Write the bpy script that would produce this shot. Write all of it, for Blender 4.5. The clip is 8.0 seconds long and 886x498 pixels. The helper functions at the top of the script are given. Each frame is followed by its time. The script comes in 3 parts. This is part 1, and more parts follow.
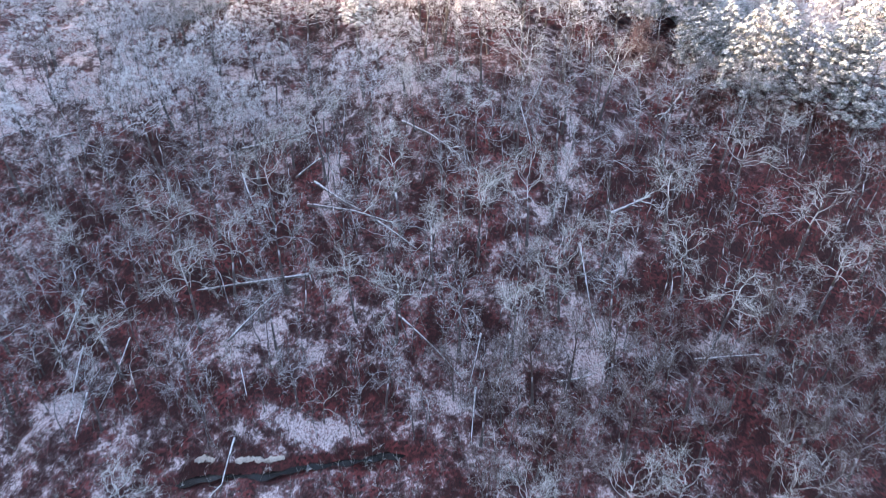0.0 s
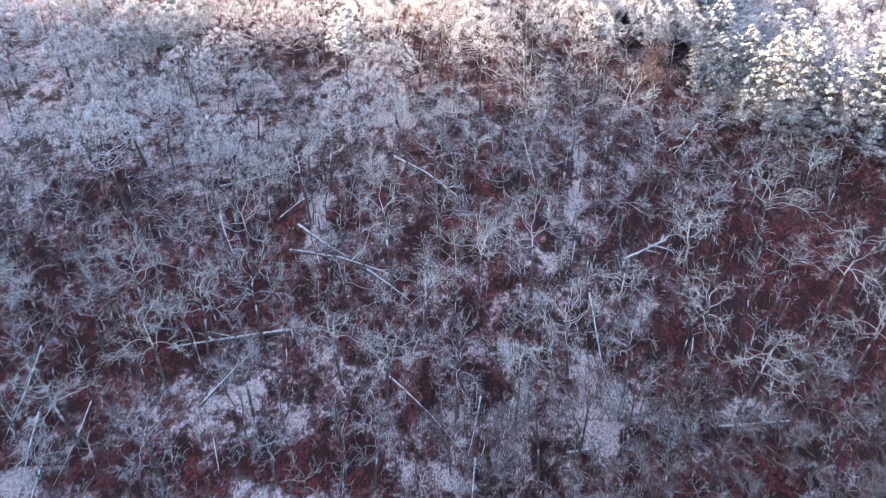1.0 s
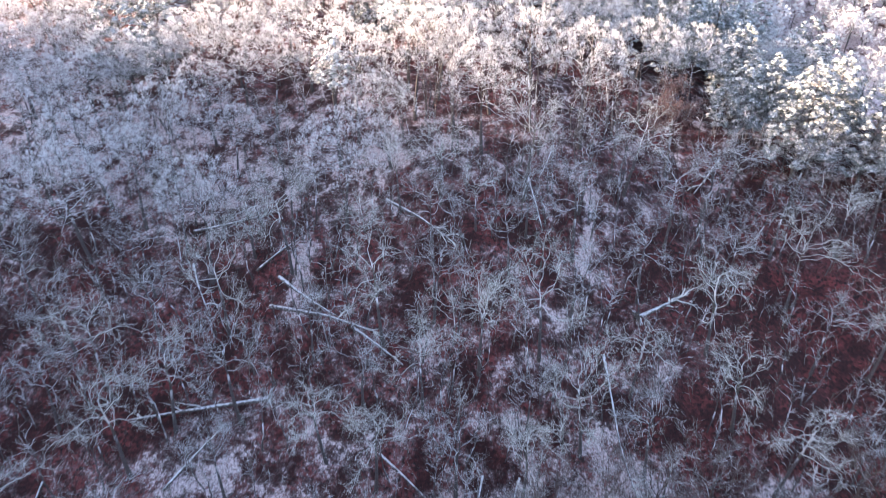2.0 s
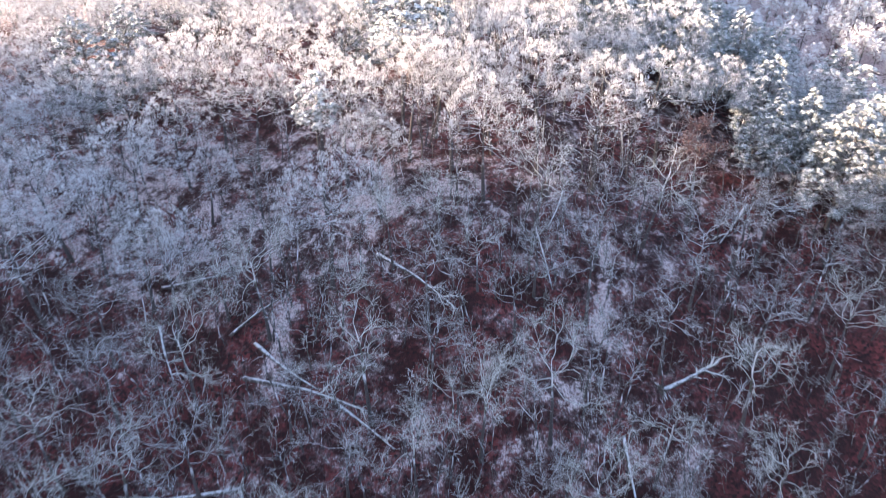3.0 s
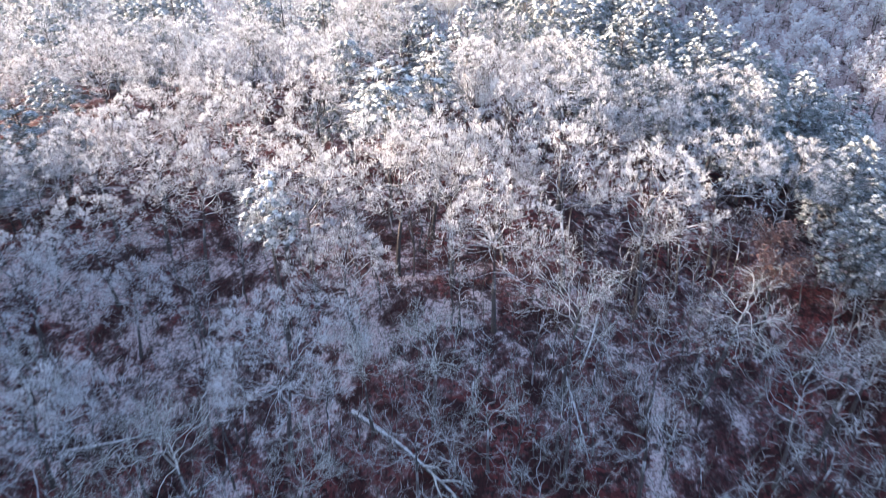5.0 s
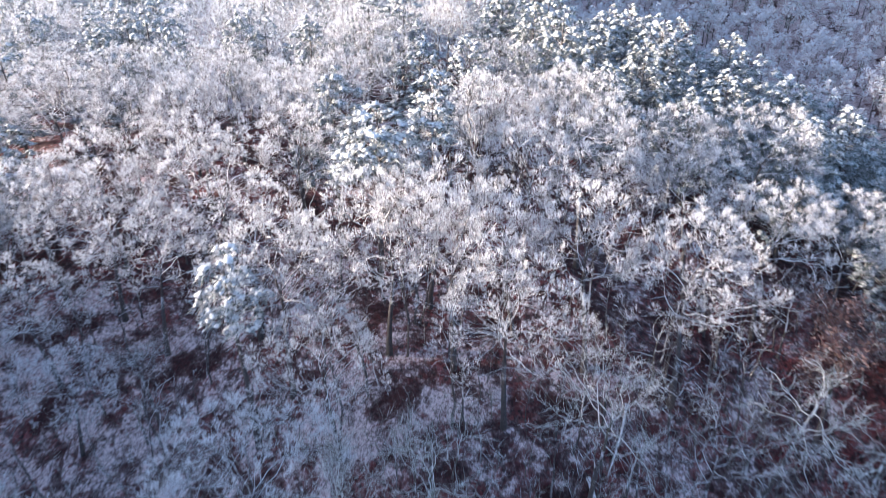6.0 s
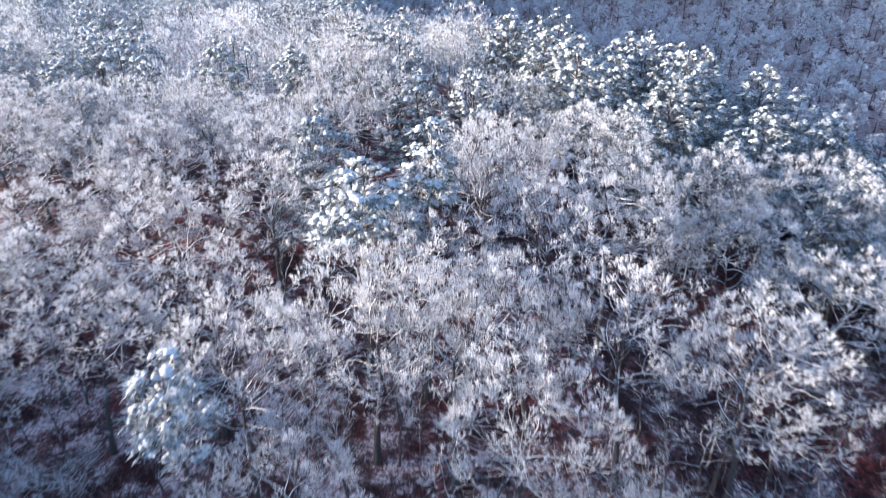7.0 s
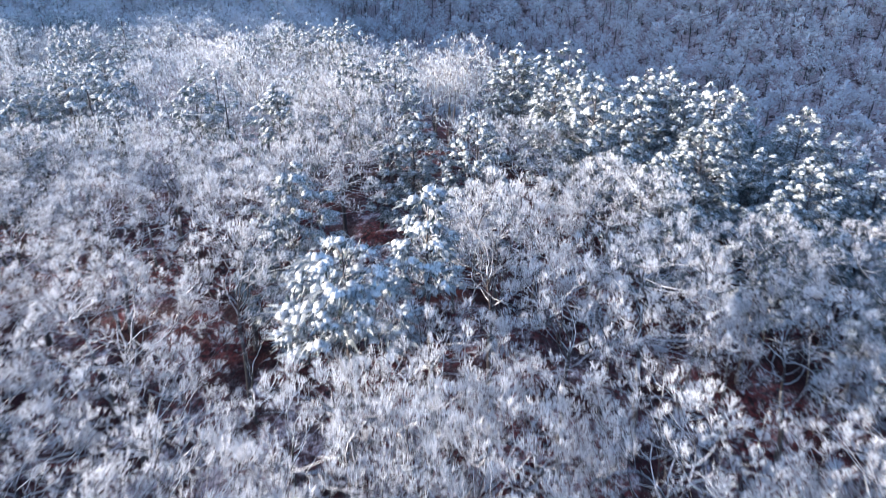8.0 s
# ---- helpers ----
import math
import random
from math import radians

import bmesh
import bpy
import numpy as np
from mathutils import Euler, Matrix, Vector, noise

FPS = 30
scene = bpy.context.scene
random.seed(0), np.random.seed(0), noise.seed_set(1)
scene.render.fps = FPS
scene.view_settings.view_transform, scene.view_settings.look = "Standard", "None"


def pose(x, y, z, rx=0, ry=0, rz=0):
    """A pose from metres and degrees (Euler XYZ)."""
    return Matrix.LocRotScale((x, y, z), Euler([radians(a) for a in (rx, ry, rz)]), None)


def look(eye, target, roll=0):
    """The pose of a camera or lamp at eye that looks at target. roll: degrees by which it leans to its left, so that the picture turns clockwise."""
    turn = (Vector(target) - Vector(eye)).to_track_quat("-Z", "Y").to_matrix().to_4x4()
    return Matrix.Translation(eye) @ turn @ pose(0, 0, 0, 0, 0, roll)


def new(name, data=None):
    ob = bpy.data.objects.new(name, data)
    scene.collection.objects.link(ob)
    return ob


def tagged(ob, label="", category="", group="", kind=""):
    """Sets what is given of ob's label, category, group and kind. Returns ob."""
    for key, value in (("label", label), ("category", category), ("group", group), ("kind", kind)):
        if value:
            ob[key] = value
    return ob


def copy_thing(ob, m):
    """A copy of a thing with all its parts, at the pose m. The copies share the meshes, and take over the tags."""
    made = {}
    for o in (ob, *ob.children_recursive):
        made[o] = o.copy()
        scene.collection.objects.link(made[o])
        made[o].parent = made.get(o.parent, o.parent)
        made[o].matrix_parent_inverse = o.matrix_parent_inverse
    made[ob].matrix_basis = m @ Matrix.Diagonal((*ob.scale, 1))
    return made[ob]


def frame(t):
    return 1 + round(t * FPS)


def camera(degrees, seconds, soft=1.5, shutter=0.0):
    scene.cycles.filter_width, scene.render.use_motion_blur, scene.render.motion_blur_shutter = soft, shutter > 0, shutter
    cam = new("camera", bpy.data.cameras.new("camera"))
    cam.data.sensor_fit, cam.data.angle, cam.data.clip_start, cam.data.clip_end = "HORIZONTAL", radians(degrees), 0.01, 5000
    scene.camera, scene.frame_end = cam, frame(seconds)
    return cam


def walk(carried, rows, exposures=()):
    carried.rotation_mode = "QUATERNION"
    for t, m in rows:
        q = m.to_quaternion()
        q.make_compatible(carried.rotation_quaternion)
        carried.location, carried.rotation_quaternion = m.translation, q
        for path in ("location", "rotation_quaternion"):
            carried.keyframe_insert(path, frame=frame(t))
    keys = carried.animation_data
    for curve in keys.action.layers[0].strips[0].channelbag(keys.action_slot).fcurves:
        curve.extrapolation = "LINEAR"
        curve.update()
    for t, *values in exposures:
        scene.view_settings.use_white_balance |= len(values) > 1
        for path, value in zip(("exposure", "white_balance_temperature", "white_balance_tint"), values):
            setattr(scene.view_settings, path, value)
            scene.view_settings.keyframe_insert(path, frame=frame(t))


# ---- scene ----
cam = camera(68.5, 8.0, soft=0.6, shutter=0.6)
METRES, EYE, TILT, LEAN, TURN = 72.0, 62.0, -33.2, 0.0, 0.0
ROWS = [
    (0.0, 0.0, 0.0, 0.0, -0.0, 0.0, 0.0),
    (0.5, 0.003, 0.0501, 0.0333, -0.03, 0.35, 0.04),
    (1.0, 0.005, 0.1017, 0.0668, -0.08, 0.7, 0.07),
    (1.5, 0.0066, 0.1534, 0.1021, -0.13, 0.97, 0.1),
    (3.0, 0.0122, 0.3125, 0.2068, -0.15, 2.27, 0.13),
    (3.5, 0.0133, 0.3654, 0.2421, -0.16, 2.74, 0.14),
    (4.0, 0.0141, 0.4186, 0.277, -0.17, 3.33, 0.13),
    (4.5, 0.0149, 0.4722, 0.3112, -0.14, 3.96, 0.13),
    (6.0, 0.0151, 0.6369, 0.4137, -0.24, 5.88, 0.11),
    (6.5, 0.0155, 0.6893, 0.447, -0.23, 6.48, 0.1),
    (7.0, 0.0157, 0.7407, 0.4804, -0.25, 7.3, 0.1),
    (7.5, 0.0162, 0.7903, 0.5132, -0.25, 8.33, 0.07),
    (8.0, 0.0166, 0.8383, 0.5446, -0.25, 9.36, 0.05),
]
EXPOSURES = [(0.0, 2.88, 7250, 22), (3.0, 2.51, 6850, 21), (4.5, 2.15, 6400, 19), (6.0, 1.85, 5950, 17), (8.0, 1.4, 5350, 14)]
walk(cam, [(t, pose(0, 0, EYE, TILT, LEAN, TURN) @ pose(METRES * x, METRES * y, METRES * z, 90 + pitch, roll, yaw)) for t, x, y, z, yaw, pitch, roll in ROWS], EXPOSURES)

# ---- light: a low winter sun; unseen hills, added beside the valley, shade all but the ridge ----
SUN_EL, SUN_AZ = 12.0, -95.0  # degrees up; degrees to the right of +y
world = bpy.data.worlds.new("winter_sky")
scene.world = world
world.use_nodes = True
wn = world.node_tree.nodes
sky = wn.new("ShaderNodeTexSky")
sky.sky_type, sky.sun_disc = "NISHITA", False
sky.ozone_density = 1.6
sky.sun_elevation, sky.sun_rotation = radians(SUN_EL), radians(SUN_AZ)
wn["Background"].inputs["Strength"].default_value = 0.138
world.node_tree.links.new(sky.outputs["Color"], wn["Background"].inputs["Color"])
sun_data = bpy.data.lights.new("sun", "SUN")
sun_data.energy, sun_data.angle, sun_data.color = 5.0, radians(3.0), (1.0, 0.81, 0.58)
sun = new("sun", sun_data)
sun.matrix_world = look((math.sin(radians(SUN_AZ)) * math.cos(radians(SUN_EL)) * 400, math.cos(radians(SUN_AZ)) * math.cos(radians(SUN_EL)) * 400, math.sin(radians(SUN_EL)) * 400 + 40), (0, 0, 40))


# ---- materials ----
class Nodes:
    """A small writer of node materials."""

    def __init__(self, name):
        self.mat = bpy.data.materials.new(name)
        self.mat.use_nodes = True
        self.tree = self.mat.node_tree
        self.bsdf = self.tree.nodes["Principled BSDF"]

    def add(self, kind, inputs=None, **attrs):
        node = self.tree.nodes.new(kind)
        for key, value in attrs.items():
            setattr(node, key, value)
        for key, value in (inputs or {}).items():
            self.put(node.inputs[key], value)
        return node

    def put(self, socket, value):
        if isinstance(value, bpy.types.NodeSocket):
            self.tree.links.new(value, socket)
        else:
            socket.default_value = value

    def noise(self, scale, detail=4.0, rough=0.6, where=None, distortion=0.0):
        node = self.add("ShaderNodeTexNoise", {"Scale": scale, "Detail": detail, "Roughness": rough, "Distortion": distortion})
        if where is not None:
            self.put(node.inputs["Vector"], where)
        return node.outputs["Fac"]

    def ramp(self, value, low, high, a=0.0, b=1.0):
        node = self.add("ShaderNodeMapRange", {"Value": value, "From Min": low, "From Max": high, "To Min": a, "To Max": b})
        return node.outputs["Result"]

    def math(self, op, a, b=0.0):
        node = self.add("ShaderNodeMath", operation=op)
        self.put(node.inputs[0], a)
        self.put(node.inputs[1], b)
        return node.outputs[0]

    def mix(self, fac, a, b):
        node = self.add("ShaderNodeMix", data_type="RGBA")
        self.put(node.inputs[0], fac)
        self.put(node.inputs[6], a)
        self.put(node.inputs[7], b)
        return node.outputs[2]

    def bump(self, height, strength, distance):
        node = self.add("ShaderNodeBump", {"Height": height, "Strength": strength, "Distance": distance})
        self.put(self.bsdf.inputs["Normal"], node.outputs["Normal"])

    def up(self):
        geo = self.add("ShaderNodeNewGeometry")
        sep = self.add("ShaderNodeSeparateXYZ", {"Vector": geo.outputs["Normal"]})
        return sep.outputs["Z"]

    def place(self):
        return self.add("ShaderNodeNewGeometry").outputs["Position"]

    def finish(self, color, rough):
        self.put(self.bsdf.inputs["Base Color"], color)
        self.put(self.bsdf.inputs["Roughness"], rough)
        return self.mat


def rgb(r, g, b):
    return (r, g, b, 1.0)


SNOW = rgb(0.82, 0.83, 0.86)
LICHEN = rgb(0.82, 0.82, 0.8)  # pale lichen dusted with snow


def frosted(name, dark, pale, cover, up_low, up_high, glow_through=0.0, patches=0.55, top=SNOW):
    """Bark or twigs with snow lying on their upper sides; cover moves the noise that breaks the snow up."""
    n = Nodes(name)
    where = n.place()
    grain = n.noise(9.0, 5.0, 0.7, where)
    patch = n.noise(patches, 3.0, 0.6, where)
    bark = n.mix(n.ramp(grain, 0.3, 0.7), dark, pale)
    lie = n.math("ADD", n.up(), n.math("MULTIPLY", n.math("SUBTRACT", patch, 0.5), 2.2))
    lie = n.math("ADD", lie, n.math("MULTIPLY", n.math("SUBTRACT", grain, 0.5), 1.2))
    snow = n.ramp(n.math("ADD", lie, cover), up_low, up_high)
    n.bump(grain, 0.5, 0.03)
    mat = n.finish(n.mix(snow, bark, top), n.ramp(snow, 0, 1, 0.9, 0.55))
    if glow_through:
        thin = n.add("ShaderNodeBsdfTranslucent", {"Color": SNOW})
        both = n.add("ShaderNodeMixShader", {0: n.math("MULTIPLY", snow, glow_through), 1: n.bsdf.outputs[0], 2: thin.outputs[0]})
        n.put(n.tree.nodes["Material Output"].inputs["Surface"], both.outputs[0])
    return mat


BARK = frosted("snow_dusted_bark", rgb(0.045, 0.038, 0.04), rgb(0.16, 0.14, 0.135), -0.15, 0.2, 0.9)
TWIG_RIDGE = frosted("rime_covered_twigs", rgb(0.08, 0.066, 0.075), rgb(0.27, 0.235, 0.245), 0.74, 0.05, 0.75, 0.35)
# rimed far twigs, their colours paled to stand in for haze
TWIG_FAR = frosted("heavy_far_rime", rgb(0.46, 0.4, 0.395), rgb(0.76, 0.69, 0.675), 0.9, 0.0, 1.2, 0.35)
TWIG_HEAVY = frosted("deep_rime", rgb(0.24, 0.2, 0.21), rgb(0.48, 0.43, 0.45), 1.1, 0.0, 0.9, 0.4)
LIMB = frosted("snow_lined_limbs", rgb(0.035, 0.031, 0.027), rgb(0.2, 0.185, 0.15), 0.4, 0.36, 0.66, top=LICHEN)
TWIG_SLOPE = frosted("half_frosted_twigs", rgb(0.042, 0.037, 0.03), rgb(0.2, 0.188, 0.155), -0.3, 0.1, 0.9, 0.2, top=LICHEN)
TWIG_BROWN = frosted("bare_brown_twigs", rgb(0.05, 0.032, 0.028), rgb(0.18, 0.125, 0.11), -0.3, 0.2, 1.1)
LIMB_DARK = frosted("dark_limbs_with_some_snow", rgb(0.034, 0.028, 0.028), rgb(0.14, 0.12, 0.12), 0.05, 0.2, 0.8)
LOG_BARK = frosted("fallen_log_bark", rgb(0.05, 0.042, 0.04), rgb(0.2, 0.175, 0.165), -0.12, 0.3, 0.75, 0.0, 2.2)


def needle_material():
    n = Nodes("pine_needles")
    where = n.place()
    tone = n.noise(3.0, 4.0, 0.6, where)
    rime = n.ramp(n.math("ADD", n.up(), n.math("MULTIPLY", n.noise(7.0, 4.0, 0.7, where), 1.4)), 0.9, 1.9, 0.0, 0.6)
    green = n.mix(n.ramp(tone, 0.3, 0.7), rgb(0.016, 0.034, 0.032), rgb(0.055, 0.09, 0.078))
    return n.finish(n.mix(rime, green, SNOW), 0.7)


def snow_material(name, grain, low, high):
    """Snow on pine boughs, through which needles poke."""
    n = Nodes(name)
    where = n.place()
    tone = n.noise(2.5, 5.0, 0.6, where)
    gaps = n.ramp(n.noise(grain, 4.0, 0.75, where), low, high)
    n.bump(n.noise(14.0, 4.0, 0.6, where), 0.5, 0.05)
    snow = n.mix(n.ramp(tone, 0.3, 0.7), rgb(0.7, 0.73, 0.75), rgb(0.84, 0.84, 0.85))
    return n.finish(n.mix(gaps, rgb(0.04, 0.065, 0.06), snow), 0.85)


def russet_material():
    n = Nodes("russet_oak_leaves")
    tone = n.noise(4.0, 4.0, 0.7, n.place())
    snow = n.ramp(n.math("ADD", n.up(), n.math("MULTIPLY", n.noise(5.0, 3.0, 0.6, n.place()), 1.2)), 1.1, 1.7)
    leaf = n.mix(n.ramp(tone, 0.3, 0.7), rgb(0.12, 0.062, 0.055), rgb(0.22, 0.13, 0.12))
    return n.finish(n.mix(snow, leaf, SNOW), 0.8)


def ground_material():
    """Maroon leaf litter, with thin snow in patches."""
    n = Nodes("leaf_litter_and_snow")
    where = n.place()
    broad = n.noise(0.09, 4.0, 0.6, where, 0.6)
    patch = n.noise(0.45, 5.0, 0.65, where, 0.4)
    leaf = n.add("ShaderNodeTexVoronoi", {"Vector": where, "Scale": 3.6})
    fine = n.noise(6.0, 5.0, 0.75, where)
    cell = n.add("ShaderNodeSeparateColor", {"Color": leaf.outputs["Color"]}).outputs[0]
    tone = n.mix(n.ramp(n.math("ADD", n.math("MULTIPLY", fine, 0.7), n.math("MULTIPLY", cell, 0.5)), 0.35, 0.85), rgb(0.01, 0.002, 0.0023), rgb(0.21, 0.041, 0.04))
    tone = n.mix(n.ramp(broad, 0.45, 0.62, 0.0, 0.55), tone, n.mix(n.ramp(fine, 0.35, 0.65), rgb(0.011, 0.0045, 0.0045), rgb(0.13, 0.045, 0.045)))
    # random blotches of darker litter, with less snow on them
    dark_blotch = n.noise(0.3, 4.0, 0.65, where, 0.5)
    tone = n.mix(n.ramp(dark_blotch, 0.44, 0.57, 0.0, 0.85), tone, n.mix(n.ramp(fine, 0.35, 0.7), rgb(0.006, 0.0013, 0.0014), rgb(0.06, 0.011, 0.011)))
    flecks = n.noise(1.7, 7.0, 0.85, where)
    tiny = n.noise(6.5, 5.0, 0.85, where)
    cover = n.add("ShaderNodeAttribute", attribute_name="snow_cover").outputs["Fac"]
    sum_ = n.math("ADD", n.math("MULTIPLY", broad, 0.5), n.math("MULTIPLY", patch, 1.15))
    sum_ = n.math("ADD", sum_, n.math("MULTIPLY", flecks, 1.0))
    sum_ = n.math("ADD", sum_, n.math("MULTIPLY", tiny, 0.45))
    sum_ = n.math("ADD", sum_, n.math("SUBTRACT", cover, n.ramp(dark_blotch, 0.47, 0.6, 0.0, 0.14)))
    specks = n.ramp(n.noise(4.5, 6.0, 0.85, where), 0.42, 0.56, 0.12, 1.0)
    snow = n.math("MULTIPLY", n.math("ADD", n.ramp(sum_, 1.60, 1.70, 0.0, 0.92), n.ramp(sum_, 1.42, 1.62, 0.0, 0.22)), specks)
    n.bump(n.math("ADD", fine, leaf.outputs["Distance"]), 0.7, 0.12)
    return n.finish(n.mix(snow, tone, rgb(0.8, 0.68, 0.69)), 0.85)


NEEDLES, RUSSET, GROUND = needle_material(), russet_material(), ground_material()
SNOW_PAD, SNOW_DEEP = snow_material("snow_among_needles", 8.0, 0.42, 0.57), snow_material("deep_snow_on_boughs", 6.0, 0.36, 0.48)


# ---- mesh helpers ----
def mesh_of(name, verts, tris, material, smooth=False):
    """A triangle mesh from arrays."""
    verts, tris = np.asarray(verts, np.float32), np.asarray(tris, np.int32)
    me = bpy.data.meshes.new(name)
    me.vertices.add(len(verts))
    me.vertices.foreach_set("co", verts.ravel())
    me.loops.add(tris.size)
    me.loops.foreach_set("vertex_index", tris.ravel())
    me.polygons.add(len(tris))
    me.polygons.foreach_set("loop_start", np.arange(0, tris.size, 3, dtype=np.int32))
    me.polygons.foreach_set("use_smooth", np.full(len(tris), smooth))
    me.update(calc_edges=True)
    me.validate()
    me.materials.append(material)
    return me


def part(name, me, parent, label=""):
    ob = new(name, me)
    ob.parent = parent
    return tagged(ob, label) if label else ob


def joined(pieces):
    """One set of verts and tris from several."""
    verts, tris, base = [], [], 0
    for v, f in pieces:
        verts.append(v)
        tris.append(f + base)
        base += len(v)
    return np.concatenate(verts), np.concatenate(tris)


def spikes(a, b, ra, rb, sides=3):
    """Tapered prisms from points a to points b, radii ra to rb; a point at the tip where rb is 0."""
    a, b = np.asarray(a, float), np.asarray(b, float)
    n = len(a)
    ra, rb = np.broadcast_to(ra, n).astype(float), np.broadcast_to(rb, n).astype(float)
    d = b - a
    d /= np.maximum(np.linalg.norm(d, axis=1, keepdims=True), 1e-9)
    ref = np.where(np.abs(d[:, 2:3]) > 0.9, (1.0, 0, 0), (0, 0, 1.0))
    u = np.cross(d, ref)
    u /= np.linalg.norm(u, axis=1, keepdims=True)
    w = np.cross(u, d)
    ang = 2 * np.pi * np.arange(sides) / sides + np.pi / 2
    ang = ang[None] + (np.pi / 2 + 0.7 * np.sin(np.arange(n) * 12.9898) if sides == 2 else np.zeros(n))[:, None]
    ring = np.cos(ang)[..., None] * u[:, None] + np.sin(ang)[..., None] * w[:, None]
    low = a[:, None] + ring * ra[:, None, None]
    k = np.arange(sides)
    if not rb.any():
        verts = np.concatenate([low, b[:, None]], 1).reshape(-1, 3)
        face = np.stack([k, (k + 1) % sides, np.full(sides, sides)], 1)[: 1 if sides == 2 else sides]
        return verts, (face[None] + (sides + 1) * np.arange(n)[:, None, None]).reshape(-1, 3)
    high = b[:, None] + ring * rb[:, None, None]
    verts = np.concatenate([low, high], 1).reshape(-1, 3)
    k2 = (k + 1) % sides
    face = np.concatenate([np.stack([k, k2, k2 + sides], 1), np.stack([k, k2 + sides, k + sides], 1)])
    return verts, (face[None] + 2 * sides * np.arange(n)[:, None, None]).reshape(-1, 3)


def unit(v):
    return v / np.maximum(np.linalg.norm(v, axis=-1, keepdims=True), 1e-9)


def turned(rng, d, spread, lift=0.0):
    """Directions d turned aside at random by about spread (1: 45 degrees), with a lift."""
    side = rng.normal(size=d.shape)
    side -= (side * d).sum(-1, keepdims=True) * d
    return unit(d + unit(side) * spread + np.array((0, 0, lift)))


def tube(points, radii, sides=6):
    """A bent tapered tube along points, closed at its ends."""
    points, radii = np.asarray(points, float), np.asarray(radii, float)
    d = unit(np.gradient(points, axis=0))
    ref = np.array((1.0, 0, 0)) if abs(d[0][2]) > 0.7 else np.array((0, 0, 1.0))
    u = unit(np.cross(d, ref))
    w = np.cross(u, d)
    ang = 2 * np.pi * np.arange(sides) / sides
    ring = np.cos(ang)[None, :, None] * u[:, None] + np.sin(ang)[None, :, None] * w[:, None]
    verts = np.concatenate([(points[:, None] + ring * radii[:, None, None]).reshape(-1, 3), points[:1], points[-1:]])
    tris, m = [], len(points)
    for i in range(m - 1):
        for k in range(sides):
            p, q = i * sides + k, i * sides + (k + 1) % sides
            tris += [(p, q, q + sides), (p, q + sides, p + sides)]
    for k in range(sides):
        tris += [((k + 1) % sides, k, m * sides), ((m - 1) * sides + k, (m - 1) * sides + (k + 1) % sides, m * sides + 1)]
    return verts, np.array(tris)


# ---- the lie of the land ----
PROFILE_Y = np.array([-2500, -200, -135, -40, 10, 36, 43, 47, 52.6, 57.5, 62, 69, 76, 85, 92, 100, 115, 130, 145, 200, 320, 2500])
PROFILE_Z = np.array([80, 94, 97, 24, 6, 3.5, 4.6, 6.4, 9.2, 13.2, 17.2, 21.6, 26.2, 30.6, 33.2, 35.6, 38.4, 40.4, 40.6, 37, 36, 60])


def smooth_step(v, a, b):
    t = np.clip((v - a) / (b - a), 0, 1)
    return t * t * (3 - 2 * t)


def height(x, y):
    """The ground's height: a steep slope up to a wooded ridge that falls away to a side valley, with a hill beyond it."""
    x, y = np.asarray(x, float), np.asarray(y, float)
    near = sum(np.interp(y + s, PROFILE_Y, PROFILE_Z) for s in (-3.0, -1.5, 0, 1.5, 3.0)) / 5
    flank = smooth_step(y, 46, 66)
    near = near - 3.2 * (1 - np.exp(-((x - 2) / 21) ** 2)) * flank
    # the crest sinks to the right, and its far side drops into the valley
    crest = np.interp(x, [-60, -10, 0, 6, 15, 30, 47, 120], [260, 205, 180, 160, 146, 133, 118, 80])
    near = near - 0.006 * np.clip(x - 12, 0, 140) ** 2 * smooth_step(y, 92, 120)
    side = smooth_step(x, -60, 10)
    near = near - side * 0.6 * np.clip(y - crest, 0, 110) * smooth_step(y, crest, crest + 40)
    near = near + 1.1 * np.sin(x * 0.11 + 1.3) * np.sin(y * 0.09) + 0.5 * np.sin(x * 0.31 + y * 0.17)
    near = near + 0.07 * np.clip(y - 150, 0, 130) * smooth_step(-x, -5, 40)
    # added unseen hill beside the valley, shaped to keep low sun off the slope
    beside = np.interp(y, [-2500, -300, -60, 60, 64, 68, 72, 80, 90, 105, 130], [150, 130, 98, 95, 90, 83, 79.5, 78, 76, 70, 40])
    near = near + (np.maximum(beside, near) - near) * smooth_step(-x, 125, 200) * (1 - smooth_step(-x, 205, 260))
    # a second unseen hill, added farther up only to shade the far hillside
    beyond = np.interp(y, [150, 198, 222, 260, 330, 400], [30, 80, 132, 155, 168, 40])
    near = near + (np.maximum(beyond, near) - near) * smooth_step(-x, 190, 250) * (1 - smooth_step(-x, 280, 340))
    d = 0.24 * (x - 105) + 0.971 * (y - 225)
    far = -14 + 0.58 * np.clip(d, 0, 330) + 0.1 * np.clip(d - 330, 0, None) + 7 * np.sin((0.971 * x - 0.24 * y) * 0.025)
    blend = 12.0
    top = np.maximum(near, far)
    return top + blend * np.log(np.exp((near - top) / blend) + np.exp((far - top) / blend)) * smooth_step(y, 120, 200)


def axis(low, fine_low, fine_high, high, step):
    def grow(start, end):
        out, v, s = [], start, step
        while v < end:
            s *= 1.09
            v += s
            out.append(v)
        return out
    return np.array([-v for v in grow(-fine_low, -low)][::-1] + list(np.arange(fine_low, fine_high, step)) + grow(fine_high, high))


